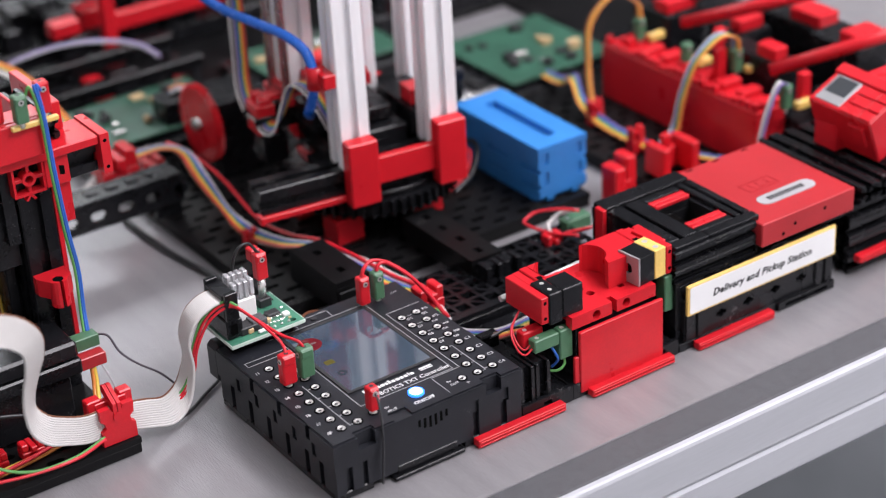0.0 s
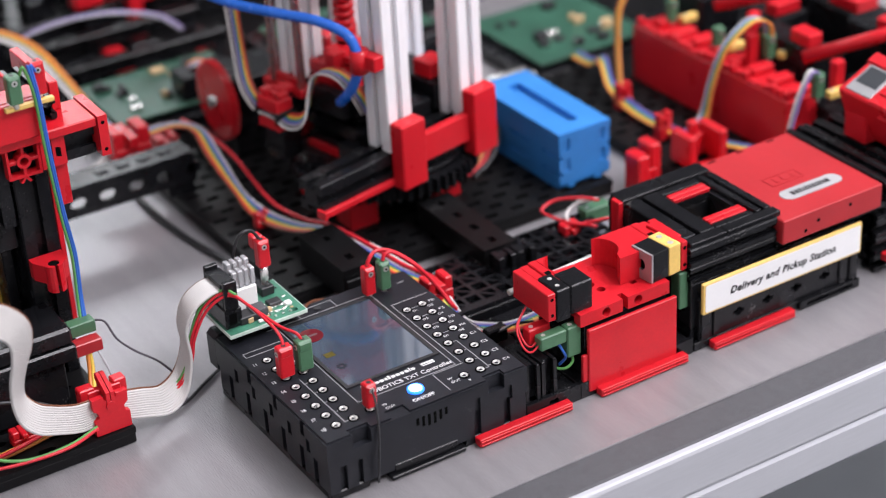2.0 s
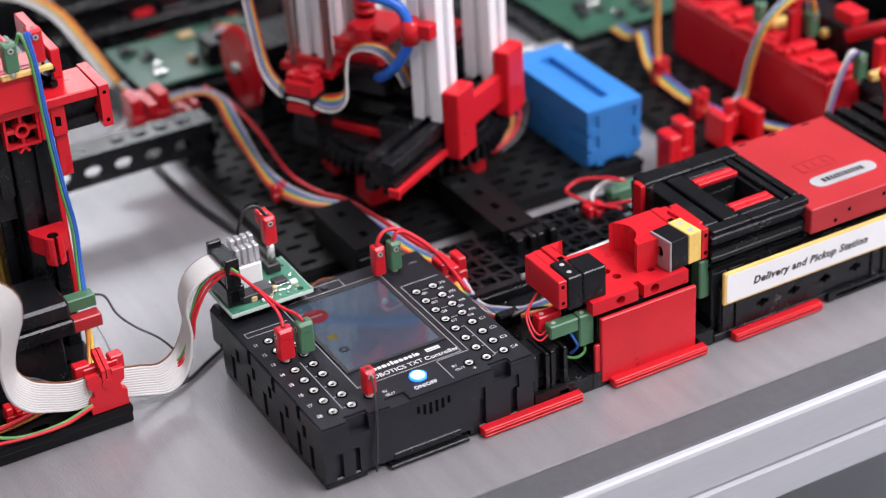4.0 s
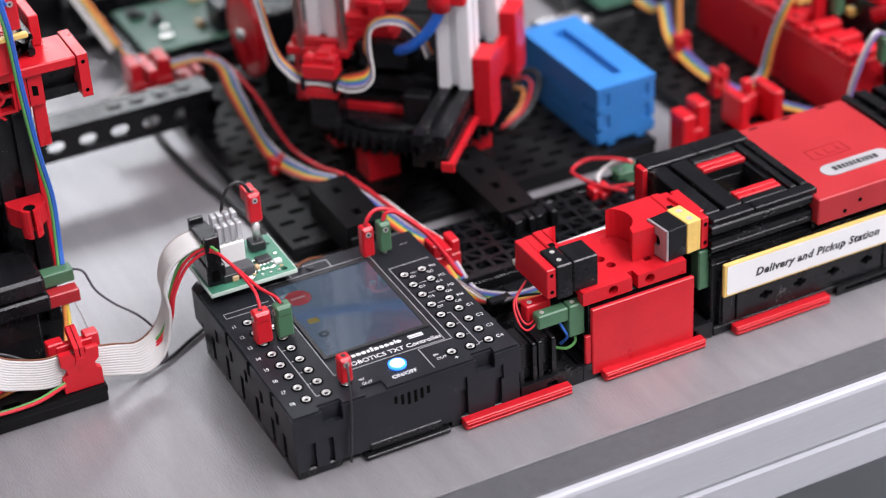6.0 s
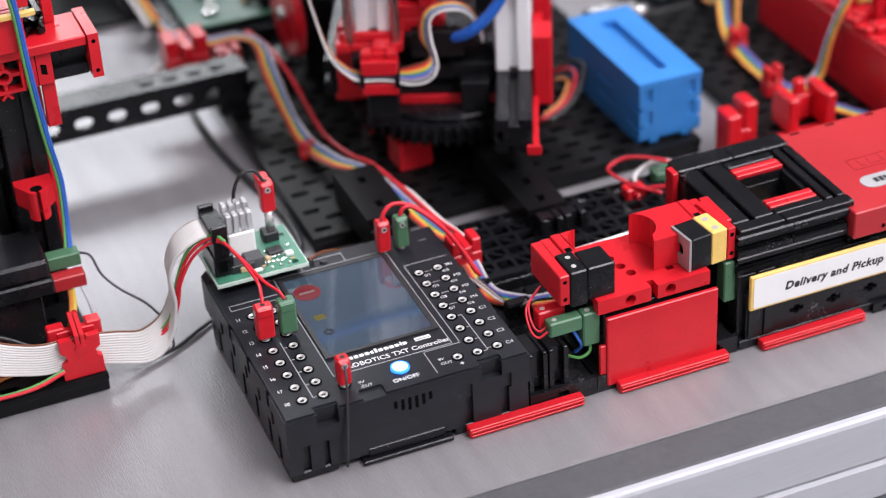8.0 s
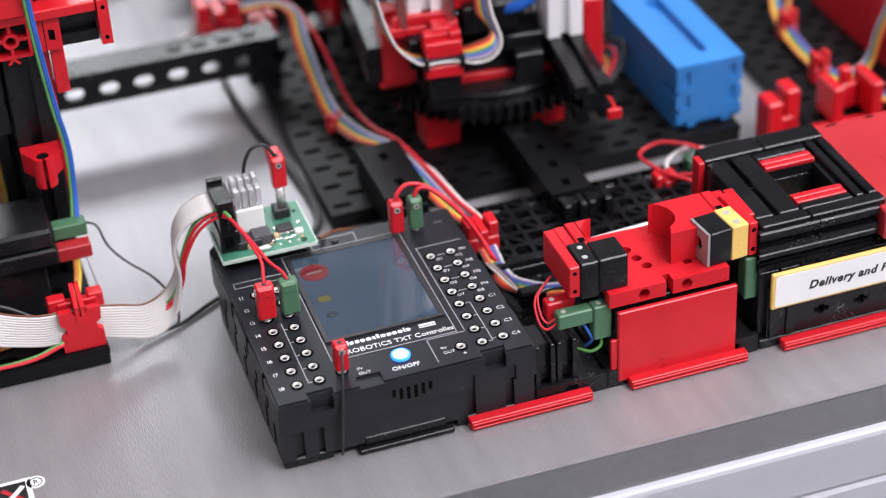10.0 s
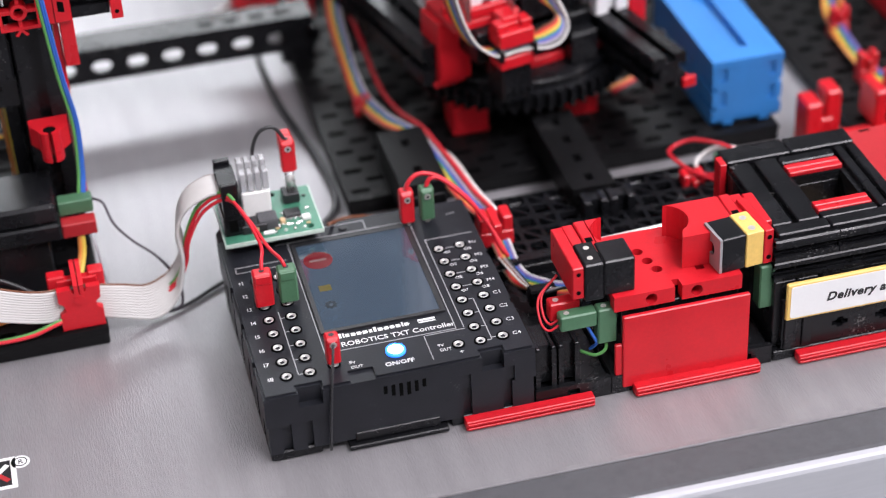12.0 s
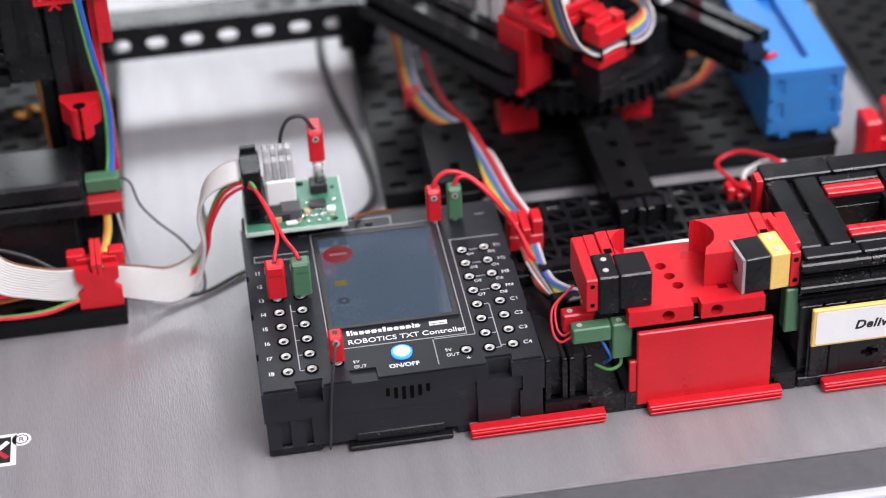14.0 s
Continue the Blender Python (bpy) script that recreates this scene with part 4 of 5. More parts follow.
# ---- circuit board on the controller ----
def circuit_board():
    t = thing("sensor_board", 20, 100, 28.2, "small green circuit board with chips on the controller", "circuit board")
    part("board", holed(B(), rect(2.2, 37, 85.2, 114.5), [ring(33, 87.8, 1.4)], "z", 33, 34.4), PCB, t, "green board")
    part("board_edge", holed(B(), rect(1.8, 37.4, 84.8, 114.9), [rect(2.3, 36.9, 85.3, 114.4)], "z", 32.7, 34.2), mat("pale_board_edge", (0.55, 0.66, 0.58), 0.4), t)
    part("standoff", box(B(), 4, 34, 90, 97, 28.1, 32.9, 0.3), BLACK, t)
    for x, y, w, d, h, m, nm in ((9, 89, 9, 6.5, 3.4, CHIP, "chip"), (15, 89.6, 7, 6.4, 4.2, BAND, "coil"), (25, 94.5, 6, 4.4, 1.8, CHIP, "chip"), (8.5, 97.5, 3.2, 2.4, 2, TAN, "capacitor"),
                             (12.2, 88.6, 2.6, 3.4, 2.4, TAN, "capacitor"), (23.0, 91.6, 1.8, 2.2, 1.8, TAN, "capacitor"), (16, 86.4, 4, 1.6, 1.2, WHITE, "tag"), (31, 91.5, 3, 2.6, 1.6, WHITE, "crystal"), (26.5, 104, 6, 6, 4, CHIP, "push_button")):
        part(nm, box(B(), x, x + w, y, y + d, 34.4, 34.4 + h, 0.3), m, t)
    legs = B()
    for k in range(4):
        box(legs, 25.3 + 1.5 * k, 26.0 + 1.5 * k, 93.0, 94.5, 34.4, 35.4, 0.1)
        box(legs, 23.2 + 1.7 * k, 24.3 + 1.7 * k, 90.4 - 0.3 * k, 91.4 - 0.3 * k, 34.4, 35.2, 0.1)
    part("chip_leg", legs, SOLDER, t)
    for k in range(9):
        part("solder_joint", cyl(B(), (17 + 1.75 * k, 87.6 + (k % 2) * 3.2, 34.4), (17 + 1.75 * k, 87.6 + (k % 2) * 3.2, 35.1), 0.8, 8, 0.4), SOLDER, t)
    part("board_hole", cyl(B(), (23, 112, 34.41), (23, 112, 34.46), 1.4, 14), HOLE, t)
    for k in range(26):
        x, y = random.uniform(10, 34), random.uniform(87, 112)
        part("resistor", box(B(), x, x + 1.4, y, y + 0.8, 34.4, 35.0, 0.1), random.choice((CHIP, TAN, SOLDER)), t)
    hd = B()
    box(hd, 2.6, 10.2, 89.4, 107, 34.5, 43.4, 0.5)
    part("header_socket", hd, BLACK, t, "black cable header")
    part("header_plug", box(B(), 3.1, 9.2, 91, 105, 43.5, 51.4, 0.5), BLACK, t, "black ribbon plug")
    part("header_opening", box(B(), 4.4, 7.6, 89.2, 89.5, 36.5, 41.4, 0.05), HOLE, t)
    latch = B()
    box(latch, 3.0, 8.8, 88.6, 90.9, 43.5, 56.5, 0.3)
    box(latch, 3.0, 8.8, 105.2, 107.5, 43.5, 56.5, 0.3)
    box(latch, 2.6, 9.4, 91, 105, 52.9, 55, 0.3)
    part("latch", latch, BLACK, t)
    part("pin_header", box(B(), 10.6, 21, 96, 106.5, 36.7, 47, 0.5), WHITE, t, "white pin housing")
    for k in range(4):
        for j in range(2):
            part("white_jack", box(B(), 10.7 + 2.7 * k, 12.9 + 2.7 * k, 96.4 + 4.8 * j, 100.4 + 4.8 * j, 47.1, 57 - (j == 0) * 2, 0.4), CLEAR, t, "milky clear jack")


circuit_board()
t = plug("red_plug", 30, 107, 46, 14, RED, "red plug on a tall steel pin", 5.4, 4.6)
part("side_block", box(B(), 27.6, 32.4, 109.4, 114.5, 54, 60, 0.5), RED, t, "red side block")
part("tall_pin", cyl(B(), (30, 107, 38.5), (30, 107, 47), 1.7, 14), STEEL, t, "tall steel pin")


# ---- tower by the bench's side ----
def tower():
    t = thing("tower", -51, 140, 7.6, "tall black grooved tower with red brackets", "tower")
    part("column", beam(B(), "z", -51, 148, 7.6, 118), BLACK, t, "black grooved column")
    part("column", beam(B(), "z", -67, 148, 82, 117.4), BLACK, t, "black grooved column")
    part("rear_post", box(B(), -60, -44.8, 156.5, 166, 7.6, 104, 0.5), BLACK, t)
    part("flank_plate", box(B(), -65, -60.2, 152, 166, 7.6, 80, 0.5), BLACK, t)
    part("red_side_strip", box(B(), -43.3, -41.2, 141, 154, 30, 104, 0.2), RED, t, "red side strip")
    part("red_side_panel", box(B(), -41.0, -36.0, 138, 140.2, 86, 104.4, 0.3), RED, t, "red panel below the bracket")
    br = B()
    box(br, -75, -22.8, 134, 156, 117.5, 121.5, 0.5)
    box(br, -75, -44, 134, 146, 121.6, 138, 0.5)
    part("top_bracket", br, RED, t, "red top bracket")
    end = part("end_plate", holed(B(), rect(133, 157, 104.5, 122), [ring(135.2, 107, 0.8, n=10), ring(135.2, 119.4, 0.8, n=10)], "x", -22.6, -18.6), RED, t, "red end plate")
    for z in (107.2, 119):
        part("peg_hole", cyl(B(), (-20.6, 132.98, z), (-20.6, 132.9, z), 0.8, 12), HOLE, end)
    part("top_beam", beam(B(), "x", 145, 110.5, -42, -22.8, 13), BLACK, t)
    rg = holed(B(), rect(-61, -47, 104, 118), [rect(-60, -48, 105.2, 116.8)], "y", 136, 140.5)
    holed(rg, ring(-54, 111, 3.0, n=20), [ring(-54, 111, 1.8, n=20)], "y", 135.6, 140.5)
    for a, b, c, d in ((-54.7, -53.3, 105.2, 108.1), (-54.7, -53.3, 113.9, 116.8), (-60, -56.9, 110.3, 111.7), (-51.1, -48, 110.3, 111.7)):
        box(rg, a, b, 136.2, 140.3, c, d, 0.15)
    extrude(rg, [(-54.5, 104), (-56.4, 101.8), (-55.4, 101.4), (-54, 103.2), (-52.6, 101.4), (-51.6, 101.8), (-53.5, 104)], "y", 136.4, 139)
    part("ring_plate", rg, RED, t, "red frame with a ring on four spokes")
    key = part("key_block", box(B(), -46.8, -36.2, 136, 140.3, 104.5, 117.4, 0.3), RED, t, "red block with a keyed hole")
    part("key_hole", extrude(B(), [(-40.6, 109), (-38.4, 108.4), (-38.4, 112.4), (-40.6, 113)], "y", 135.9, 135.98), HOLE, key)
    part("seam", box(B(), -42.2, -41.9, 135.92, 135.98, 104.8, 117.2, 0.01), HOLE, key)
    ck = B()
    ck2 = [(-58, 140), (-44, 140), (-44, 133), (-47, 129.5), (-49.8, 129), (-49.8, 134), (-52, 134), (-52, 129), (-54.5, 129.5), (-58, 136)]
    extrude(ck, ck2, "z", 58, 66)
    for s in (-1, 1):
        a = [math.pi * (0.5 + s * (0.06 + 0.94 * k / 9)) + math.pi for k in range(10)]
        cr = [(-51 + 4.0 * math.cos(q), 130.5 + 4.0 * math.sin(q)) for q in a] + [(-51 + 2.4 * math.cos(q), 130.5 + 2.4 * math.sin(q)) for q in reversed(a)]
        extrude(ck, cr if s > 0 else cr[::-1], "z", 54.5, 66.4)
    hook = part("cable_hook", ck, RED, t, "red cable hook")
    part("hook_bore", cyl(B(), (-51, 130.5, 66.02), (-51, 130.5, 66.1), 2.35, 16), HOLE, hook)


tower()


def motor():
    t = thing("motor_block", -90, 125, 7.6, "black motor block with grooved top on the tower base", "motor")
    bm = B()
    box(bm, -140, -53, 113, 140, 30, 37, 0.8)
    box(bm, -140, -53.6, 114, 140, 37, 45, 1.2)
    part("housing", bm, BLACK, t)
    part("leg_block", box(B(), -140, -58, 116, 138, 7.6, 29.9, 0.6), BLACK, t)
    pl = part("green_connector", box(B(), -53, -40.5, 122, 128, 34.5, 40, 0.4), GREEN, t, "green connector")
    pl = part("red_connector", box(B(), -53, -40.5, 117, 123, 28, 33.6, 0.4), DULLRED, t, "dull red connector")


motor()


def cable_clamp():
    t = thing("cable_clamp", -51, 88, 7.6, "bright red cable clamp on the tower base", "clamp")
    jaw = [(-58.8, 8), (-43.6, 8), (-43.6, 15), (-45.4, 16), (-45.8, 18.5), (-44, 20), (-43.6, 25), (-48.4, 25), (-48.8, 23.6), (-50, 22.8), (-52.4, 22.8), (-53.6, 23.6), (-54, 25), (-58.8, 25), (-58.8, 20), (-57, 18.5), (-56.6, 16), (-58.8, 14.6)]
    part("front_jaw", extrude(B(), jaw, "y", 88.6, 91.4), RED, t)
    part("boss", cyl(B(), (-51.2, 88.6, 20.5), (-51.2, 87.9, 20.5), 2.0, 18), RED, t)
    bk = box(B(), -58.4, -44, 93.6, 97, 8, 26, 0.4)
    box(bk, -61.5, -55, 94, 99, 20, 27.5, 0.5)
    box(bk, -47, -41.4, 94, 99, 20, 27.5, 0.5)
    part("back_jaw", bk, RED, t)
    wd = extrude(B(), [(88.2, 21), (98.6, 28), (98.6, 31), (96.8, 31.6), (88.2, 26.6)], "x", -52.8, -51.2)
    extrude(wd, [(88.2, 21), (98.6, 28), (98.6, 31), (96.8, 31.6), (88.2, 26.6)], "x", -50.8, -49.2)
    part("wedge", wd, RED, t)
    part("peg", box(B(), -54, -48, 91.5, 93.5, 7.6, 11, 0.2), RED, t)


cable_clamp()

# white ribbon from the tower to the circuit board
RP = [(-150, 56, 100), (-128, 61, 98), (-113, 66, 94.6), (-99.7, 69, 89), (-92, 70.6, 83.5), (-87, 72.4, 76), (-86.6, 75, 66), (-88.4, 78, 56), (-89.2, 81, 46), (-88, 83, 37), (-83, 84, 30), (-76, 85.5, 25.5), (-64, 90, 19), (-51, 92.5, 17.5), (-37, 92.5, 14), (-26, 94, 10.5), (-17, 97.5, 14), (-12.5, 98.6, 26), (-13, 98.5, 38), (-9.5, 98, 47), (-2, 98, 51.6), (5, 98, 52.2)]
RS = [(0.1, 0.2, 1), (0.1, 0.2, 1), (0.1, 0.2, 1), (0.3, 0.3, 1), (0.6, 0.4, 0.7), (0.85, 0.45, 0.35), (0.85, 0.5, 0.2), (0.8, 0.6, 0.2), (0.7, 0.75, 0.25), (0.5, 0.7, 0.6), (0.2, 0.4, 0.9), (0, 0.2, 1), (0, 0.1, 1), (0, 0.05, 1), (0, 0.35, 1), (-0.1, 0.7, 1), (0, 1, 0.5), (0.12, 1, 0.1), (0.15, 1, 0), (0.1, 1, 0), (0, 1, 0), (0, 1, 0)]


def ribbon():
    t = thing("ribbon_cable", -115, 84, 26, "flat white ribbon cable with a brown edge wire", "cable")
    lines = strands(RP, RS, 13, 1.0)
    for k, line in enumerate(lines):
        part("strand", sweep(B(), line, 0.45 if k == 12 else 0.76, 8), WIRE["brown"] if k == 12 else RIBBON, t, "brown edge wire" if k == 12 else "off-white wire")
    return t


ribbon()


def loose_wire(colour, pts, label, r=0.65):
    return solid("wire", wire(B(), pts, r), WIRE[colour], *pts[0], label, "wire", smooth=True)


loose_wire("red", [(-21, 97, 11), (-16, 96.4, 15.5), (-12.2, 95.6, 24), (-10.4, 95, 34), (-4.4, 93.6, 46), (4, 90, 51.8), (9, 80, 49), (12, 66, 45), (10.5, 56, 45), (9.7, 53, 42)], "thin red wire to the red plug", 0.66)
loose_wire("green", [(-21, 98, 11.4), (-16.2, 97.4, 16), (-12.4, 96.6, 24.4), (-10.8, 96, 34), (-5, 94.6, 46.8), (3.4, 91, 52.8), (7, 86, 51.6)], "thin green wire beside the red one")
loose_wire("red", [(-21, 96, 10.6), (-15.8, 95.4, 15), (-12, 94.6, 23.6), (-9.8, 94, 33.6), (-3.6, 92.6, 45), (5, 88.6, 50.8), (10, 79, 48), (14, 64, 45.4), (17, 55, 45.2), (18.2, 53, 42)], "thin red wire to the green plug", 0.66)
loose_wire("red", [(68.2, 87.5, 41), (69.5, 88, 45), (74, 89, 47.2), (81, 88, 45), (89, 84, 38), (95, 80, 29), (100, 72, 18)], "red wire arching from plug to clamp", 0.85)
loose_wire("red", [(75.6, 87.5, 41.5), (77.5, 88, 45), (82, 87.4, 44), (90, 82.6, 36.5), (96, 78.6, 27.5), (101, 71, 17)], "red wire arching beside another", 0.85)
loose_wire("black", [(25.6, 12.6, 38.5), (24.5, 8, 36), (22.3, 3.0, 26), (21, 2.0, 14), (20.2, 2.2, 3)], "thin dark wire hanging over the controller's front", 0.5)
loose_wire("black", [(30, 107, 59), (26, 108, 65), (20, 108, 63), (17.5, 110, 50), (22, 122, 18), (30, 140, 2)], "thin black wire looping from the tall plug", 0.7)
loose_wire("dusk", [(-40.8, 124.6, 38.6), (-37, 121, 38), (-34.5, 117, 31), (-29, 113, 25), (-21, 108, 19), (-15.5, 103, 11), (-15, 99, 4), (-18, 98, 1.5)], "thin dark wire from the green connector", 0.5)
loose_wire("black", [(-40, 99, 9), (-30, 98, 4), (-17, 99, 1.2), (-2, 108, 1.2), (14, 118, 1.2), (30, 130, 1.2)], "black wire lying on the bench", 0.8)
loose_wire("grey", [(-44, 122, 32), (-42, 114, 24), (-40, 106, 12), (-36, 100, 8)], "thin grey wire by the clamp", 0.5)




# ---- connectors and wires of the pickup station ----
def connector(x0, x1, y0, y1, z0, z1, material, label):
    t = thing("connector", (x0 + x1) / 2, (y0 + y1) / 2, z0, label, "connector")
    part("housing", box(B(), x0, x1, y0, y1, z0, z1, 0.5), material, t)
    part("screw", cyl(B(), (x0 + 2.6, (y0 + y1) / 2, z1), (x0 + 2.6, (y0 + y1) / 2, z1 + 0.2), 1.0, 12), PIN, t, "small steel screw")


connector(101.5, 114.2, 8.5, 13.5, 27.5, 33.5, GREEN, "dull green connector under the red holder")
connector(114.5, 121.2, 8.5, 13.5, 19.5, 33.6, GREEN, "dull green upright connector under the red holder")
connector(99.5, 110, 14, 19, 28.5, 35.5, RED, "red connector under the red holder")
connector(172.5, 178, 10, 16, 20, 37.5, GREEN, "dull green connector under the lens sensor")
loose_wire("red", [(101.5, 12, 30.5), (99, 12.5, 29), (97.5, 15, 31), (98.5, 20, 36), (105, 24, 40)], "red wire looping under the red holder", 0.45)
loose_wire("red", [(101.5, 10.5, 29.5), (98, 11, 27.6), (96, 13.5, 30), (97, 19, 35.5), (104, 24, 39)], "second red wire under the red holder", 0.45)
loose_wire("blue", [(111, 11, 27.5), (113, 10, 23), (114.5, 10.4, 19), (113, 13, 15)], "short blue wire under the green connector", 0.6)
loose_wire("green", [(118, 11, 19.5), (117.5, 10, 16), (114, 10.5, 14), (110, 14, 14)], "short green wire under the green connector", 0.6)
solid("steel_rod", cyl(B(), (112, 47, 33), (176, 47, 36), 1.4, 14), mat("white_steel", (0.75, 0.74, 0.72), 0.3, metal=0.6), 112, 47, 33, "thin white steel rod behind the tray", "rod")


def clip(name, x, y, z, w, h, label, d=6.0):
    """A red cable clip: a block with two prongs."""
    t = thing(name, x, y, z, label, "clip")
    b = B()
    box(b, x - w / 2, x + w / 2, y - d / 2, y + d / 2, z, z + h * 0.5, 0.4)
    for s in (-1, 1):
        box(b, x + s * w * 0.34 - w * 0.15, x + s * w * 0.34 + w * 0.15, y - d / 2 + 0.4, y + d / 2 - 0.4, z + h * 0.5, z + h, 0.5)
    part("body", b, RED, t)
    part("wedge", box(B(), x - w * 0.12, x + w * 0.12, y - d * 0.7, y + d * 0.7, z + h * 0.55, z + h * 0.85, 0.3), RED, t)
    return t


solid("clip_post", box(B(), 97, 103, 83, 89, 4, 14.9, 0.4), BLACK, 100, 86, 4, "small black post under the cable clip", "post")
clip("red_clip", 100, 86, 15, 12.5, 12, "red cable clip behind the controller", 9)
clip("red_clip", 184, 105, 4.1, 9, 12, "red cable clip on the lattice tray", 7)
clip("red_clip", 76, 203, 7.6, 7, 8, "red cable clip on the robot base plate", 5)
clip("red_clip", 286, 200, 7.6, 8, 14, "red cable clip on the machine plate", 6)
clip("red_clip", 281, 160, 7.6, 8, 14, "red cable clip on the machine plate", 6)
clip("red_clip", 46, 284, 20, 20, 18, "red cable clip at the girder's end", 14)
clip("red_clip", 66, 285, 14, 12, 12, "small red cable clip at the girder's end", 10)
loose_wire("red", [(190, 92, 18), (184, 105, 16), (180, 118, 16), (183, 125, 15), (191, 125, 17), (198, 115, 20), (202, 107, 21)], "red wire loop behind the station", 0.8)
loose_wire("white", [(206, 86, 24), (196, 92, 20), (188, 104, 14), (190, 116, 13), (198, 118, 16), (203, 110, 20)], "white wire loop behind the station", 0.9)
loose_wire("red", [(207, 84, 24), (197, 90, 21), (188, 101, 16)], "red wire beside the white loop", 0.8)
connector(197, 212, 110, 117, 8, 15, GREEN, "dull green connector behind the station")

RAINBOW = ["brown", "red", "orange", "yellow", "green", "blue", "violet", "white"]
flat_cable("rainbow_cable", [(156, 56, 11), (134, 54, 11), (118, 55, 10), (109, 62, 9), (104, 72, 8), (101, 82, 17), (99.5, 90, 21), (95, 110, 20), (91, 140, 20), (87, 162, 19.5), (81, 182, 15), (76.5, 205, 13), (75.5, 225, 17), (75.5, 250, 27), (77, 268, 32), (70, 279, 33), (55, 282, 32), (44, 286, 34), (38, 296, 40)],
           [(0, 1, 0.2), (0, 1, 0.2), (0.4, 0.9, 0.2), (0.8, 0.5, 0.3), (1, 0.3, 0.5), (1, 0.1, 0.2), (1, 0, 0), (1, 0, 0), (1, 0.2, 0), (1, 0.3, 0), (1, 0.4, 0.3), (1, 0.2, 0.8), (1, 0.2, -0.3), (1, 0, 0.4), (1, -0.6, 0), (0.4, 1, 0), (0, 1, 0.3), (0, 1, 0.6), (0.3, 1, 0.3)],
           RAINBOW, "rainbow flat cable running over the robot base plate", 0.9, 0.48)
loose_wire("red", [(103, 78, 12), (102.5, 90, 22), (99, 112, 21), (95.5, 140, 21), (92, 164, 20), (88, 184, 16), (85, 210, 15), (83, 240, 26), (81, 268, 30), (76, 284, 32)], "thick red wire along the rainbow cable", 1.0)
loose_wire("white", [(103, 76, 10), (104.4, 90, 20), (101, 112, 20), (98, 140, 19), (95, 158, 12)], "white wire along the rainbow cable", 0.9)
for k, col in enumerate(("white", "brown", "grey", "black")):
    loose_wire(col, [(99 + k * 0.9, 80, 12), (100 + k * 1.2, 68 - k, 14 - k * 0.4), (104 + k, 56 - k * 1.5, 13), (112 + k, 50 - k, 15 + k * 0.6), (122, 44, 17)], "loose thin wire beside the controller", 0.42)
solid("wire_holder", box(B(), 103, 113, 50, 55, 8, 15, 0.6), BLACK, 108, 52, 8, "small black wire holder on the lattice tray", "holder")
loose_wire("brown", [(40, 93, 30), (50, 104, 24), (62, 112, 16), (72, 118, 6)], "brown wire behind the controller", 0.7)
loose_wire("black", [(30, 126, 2), (44, 134, 2), (53, 150, 2), (52, 185, 2), (46, 225, 2), (44, 262, 2), (46, 300, 2)], "black cable lying on the bench beside the plate", 1.5)
loose_wire("white", [(44, 290, 26), (38, 288, 24), (31, 286, 20), (25, 284, 18)], "thick white cable end beside the girder", 2.4)


# ---- red wheel and black drive behind the robot ----
def wheel():
    t = thing("gear_drive", 92, 285, 7.6, "red toothed wheel on a black drive block", "gear wheel")
    pts = []
    for k in range(40):
        for f, r in ((-0.25, 19.0), (-0.1, 20.6), (0.1, 20.6), (0.25, 19.0)):
            a = 2 * math.pi * (k + f) / 40
            pts.append((282 + r * math.cos(a), 38 + r * math.sin(a)))
    part("toothed_rim", extrude(B(), pts, "x", 94, 98), RED, t, "red toothed rim")
    part("hub", cyl(B(), (91, 282, 38), (102, 282, 38), 3, 16), STEEL, t, "steel hub")
    part("drive_block", box(B(), 100, 132, 272, 302, 7.6, 50, 1.0), BLACK, t)
    part("foot", box(B(), 84, 93.6, 274, 290, 7.6, 18, 0.8), BLACK, t)


wheel()


# ---- red double fork ----
def double_fork():
    t = thing("double_fork", 264, 126, 0, "bright red double fork standing on the bench", "fork")
    part("bridge", box(B(), 240, 288, 100, 126, 0.2, 9, 0.5), RED, t)
    part("fork_web", box(B(), 244, 253, 128.5, 134, 0.4, 13, 0.5), RED, t)
    part("fork_prong", box(B(), 240, 247, 126.2, 138, 0.4, 22, 0.9), RED, t)
    part("fork_prong", box(B(), 249.5, 256, 129, 140, 0.4, 25, 0.9), RED, t)
    part("seat_back", box(B(), 272.2, 283.8, 131, 136.5, 9.2, 21, 0.6), RED, t)
    part("seat_arm", box(B(), 267, 272, 121, 137, 9.2, 26, 0.9), RED, t)
    part("seat_arm", box(B(), 284, 289, 119, 137, 9.2, 26, 0.9), RED, t)
    part("seat_lip", box(B(), 276, 281, 131.5, 136, 21.1, 28, 0.8), RED, t)


double_fork()


# ---- station's far end ----
def station_end():
    t = thing("station_end", 306, 38, 0, "black grooved rails at the station's end", "rail unit")
    for k in range(4):
        part("rail", beam(B(), "y", 290 + 9.5 * k, 40 - 0.4 * k, 6, 74, 9), BLACK, t, "black grooved rail")
    for z in (31, 22, 13, 4.6):
        part("front_rail", beam(B(), "x", 12, z, 281, 360, 8.8), BLACK, t, "black grooved rail")
    part("core", box(B(), 284, 360, 17, 74, 0.3, 34.5, 0.5), BLACK, t)


station_end()
strip(283, 330, 4.0, 7.5)


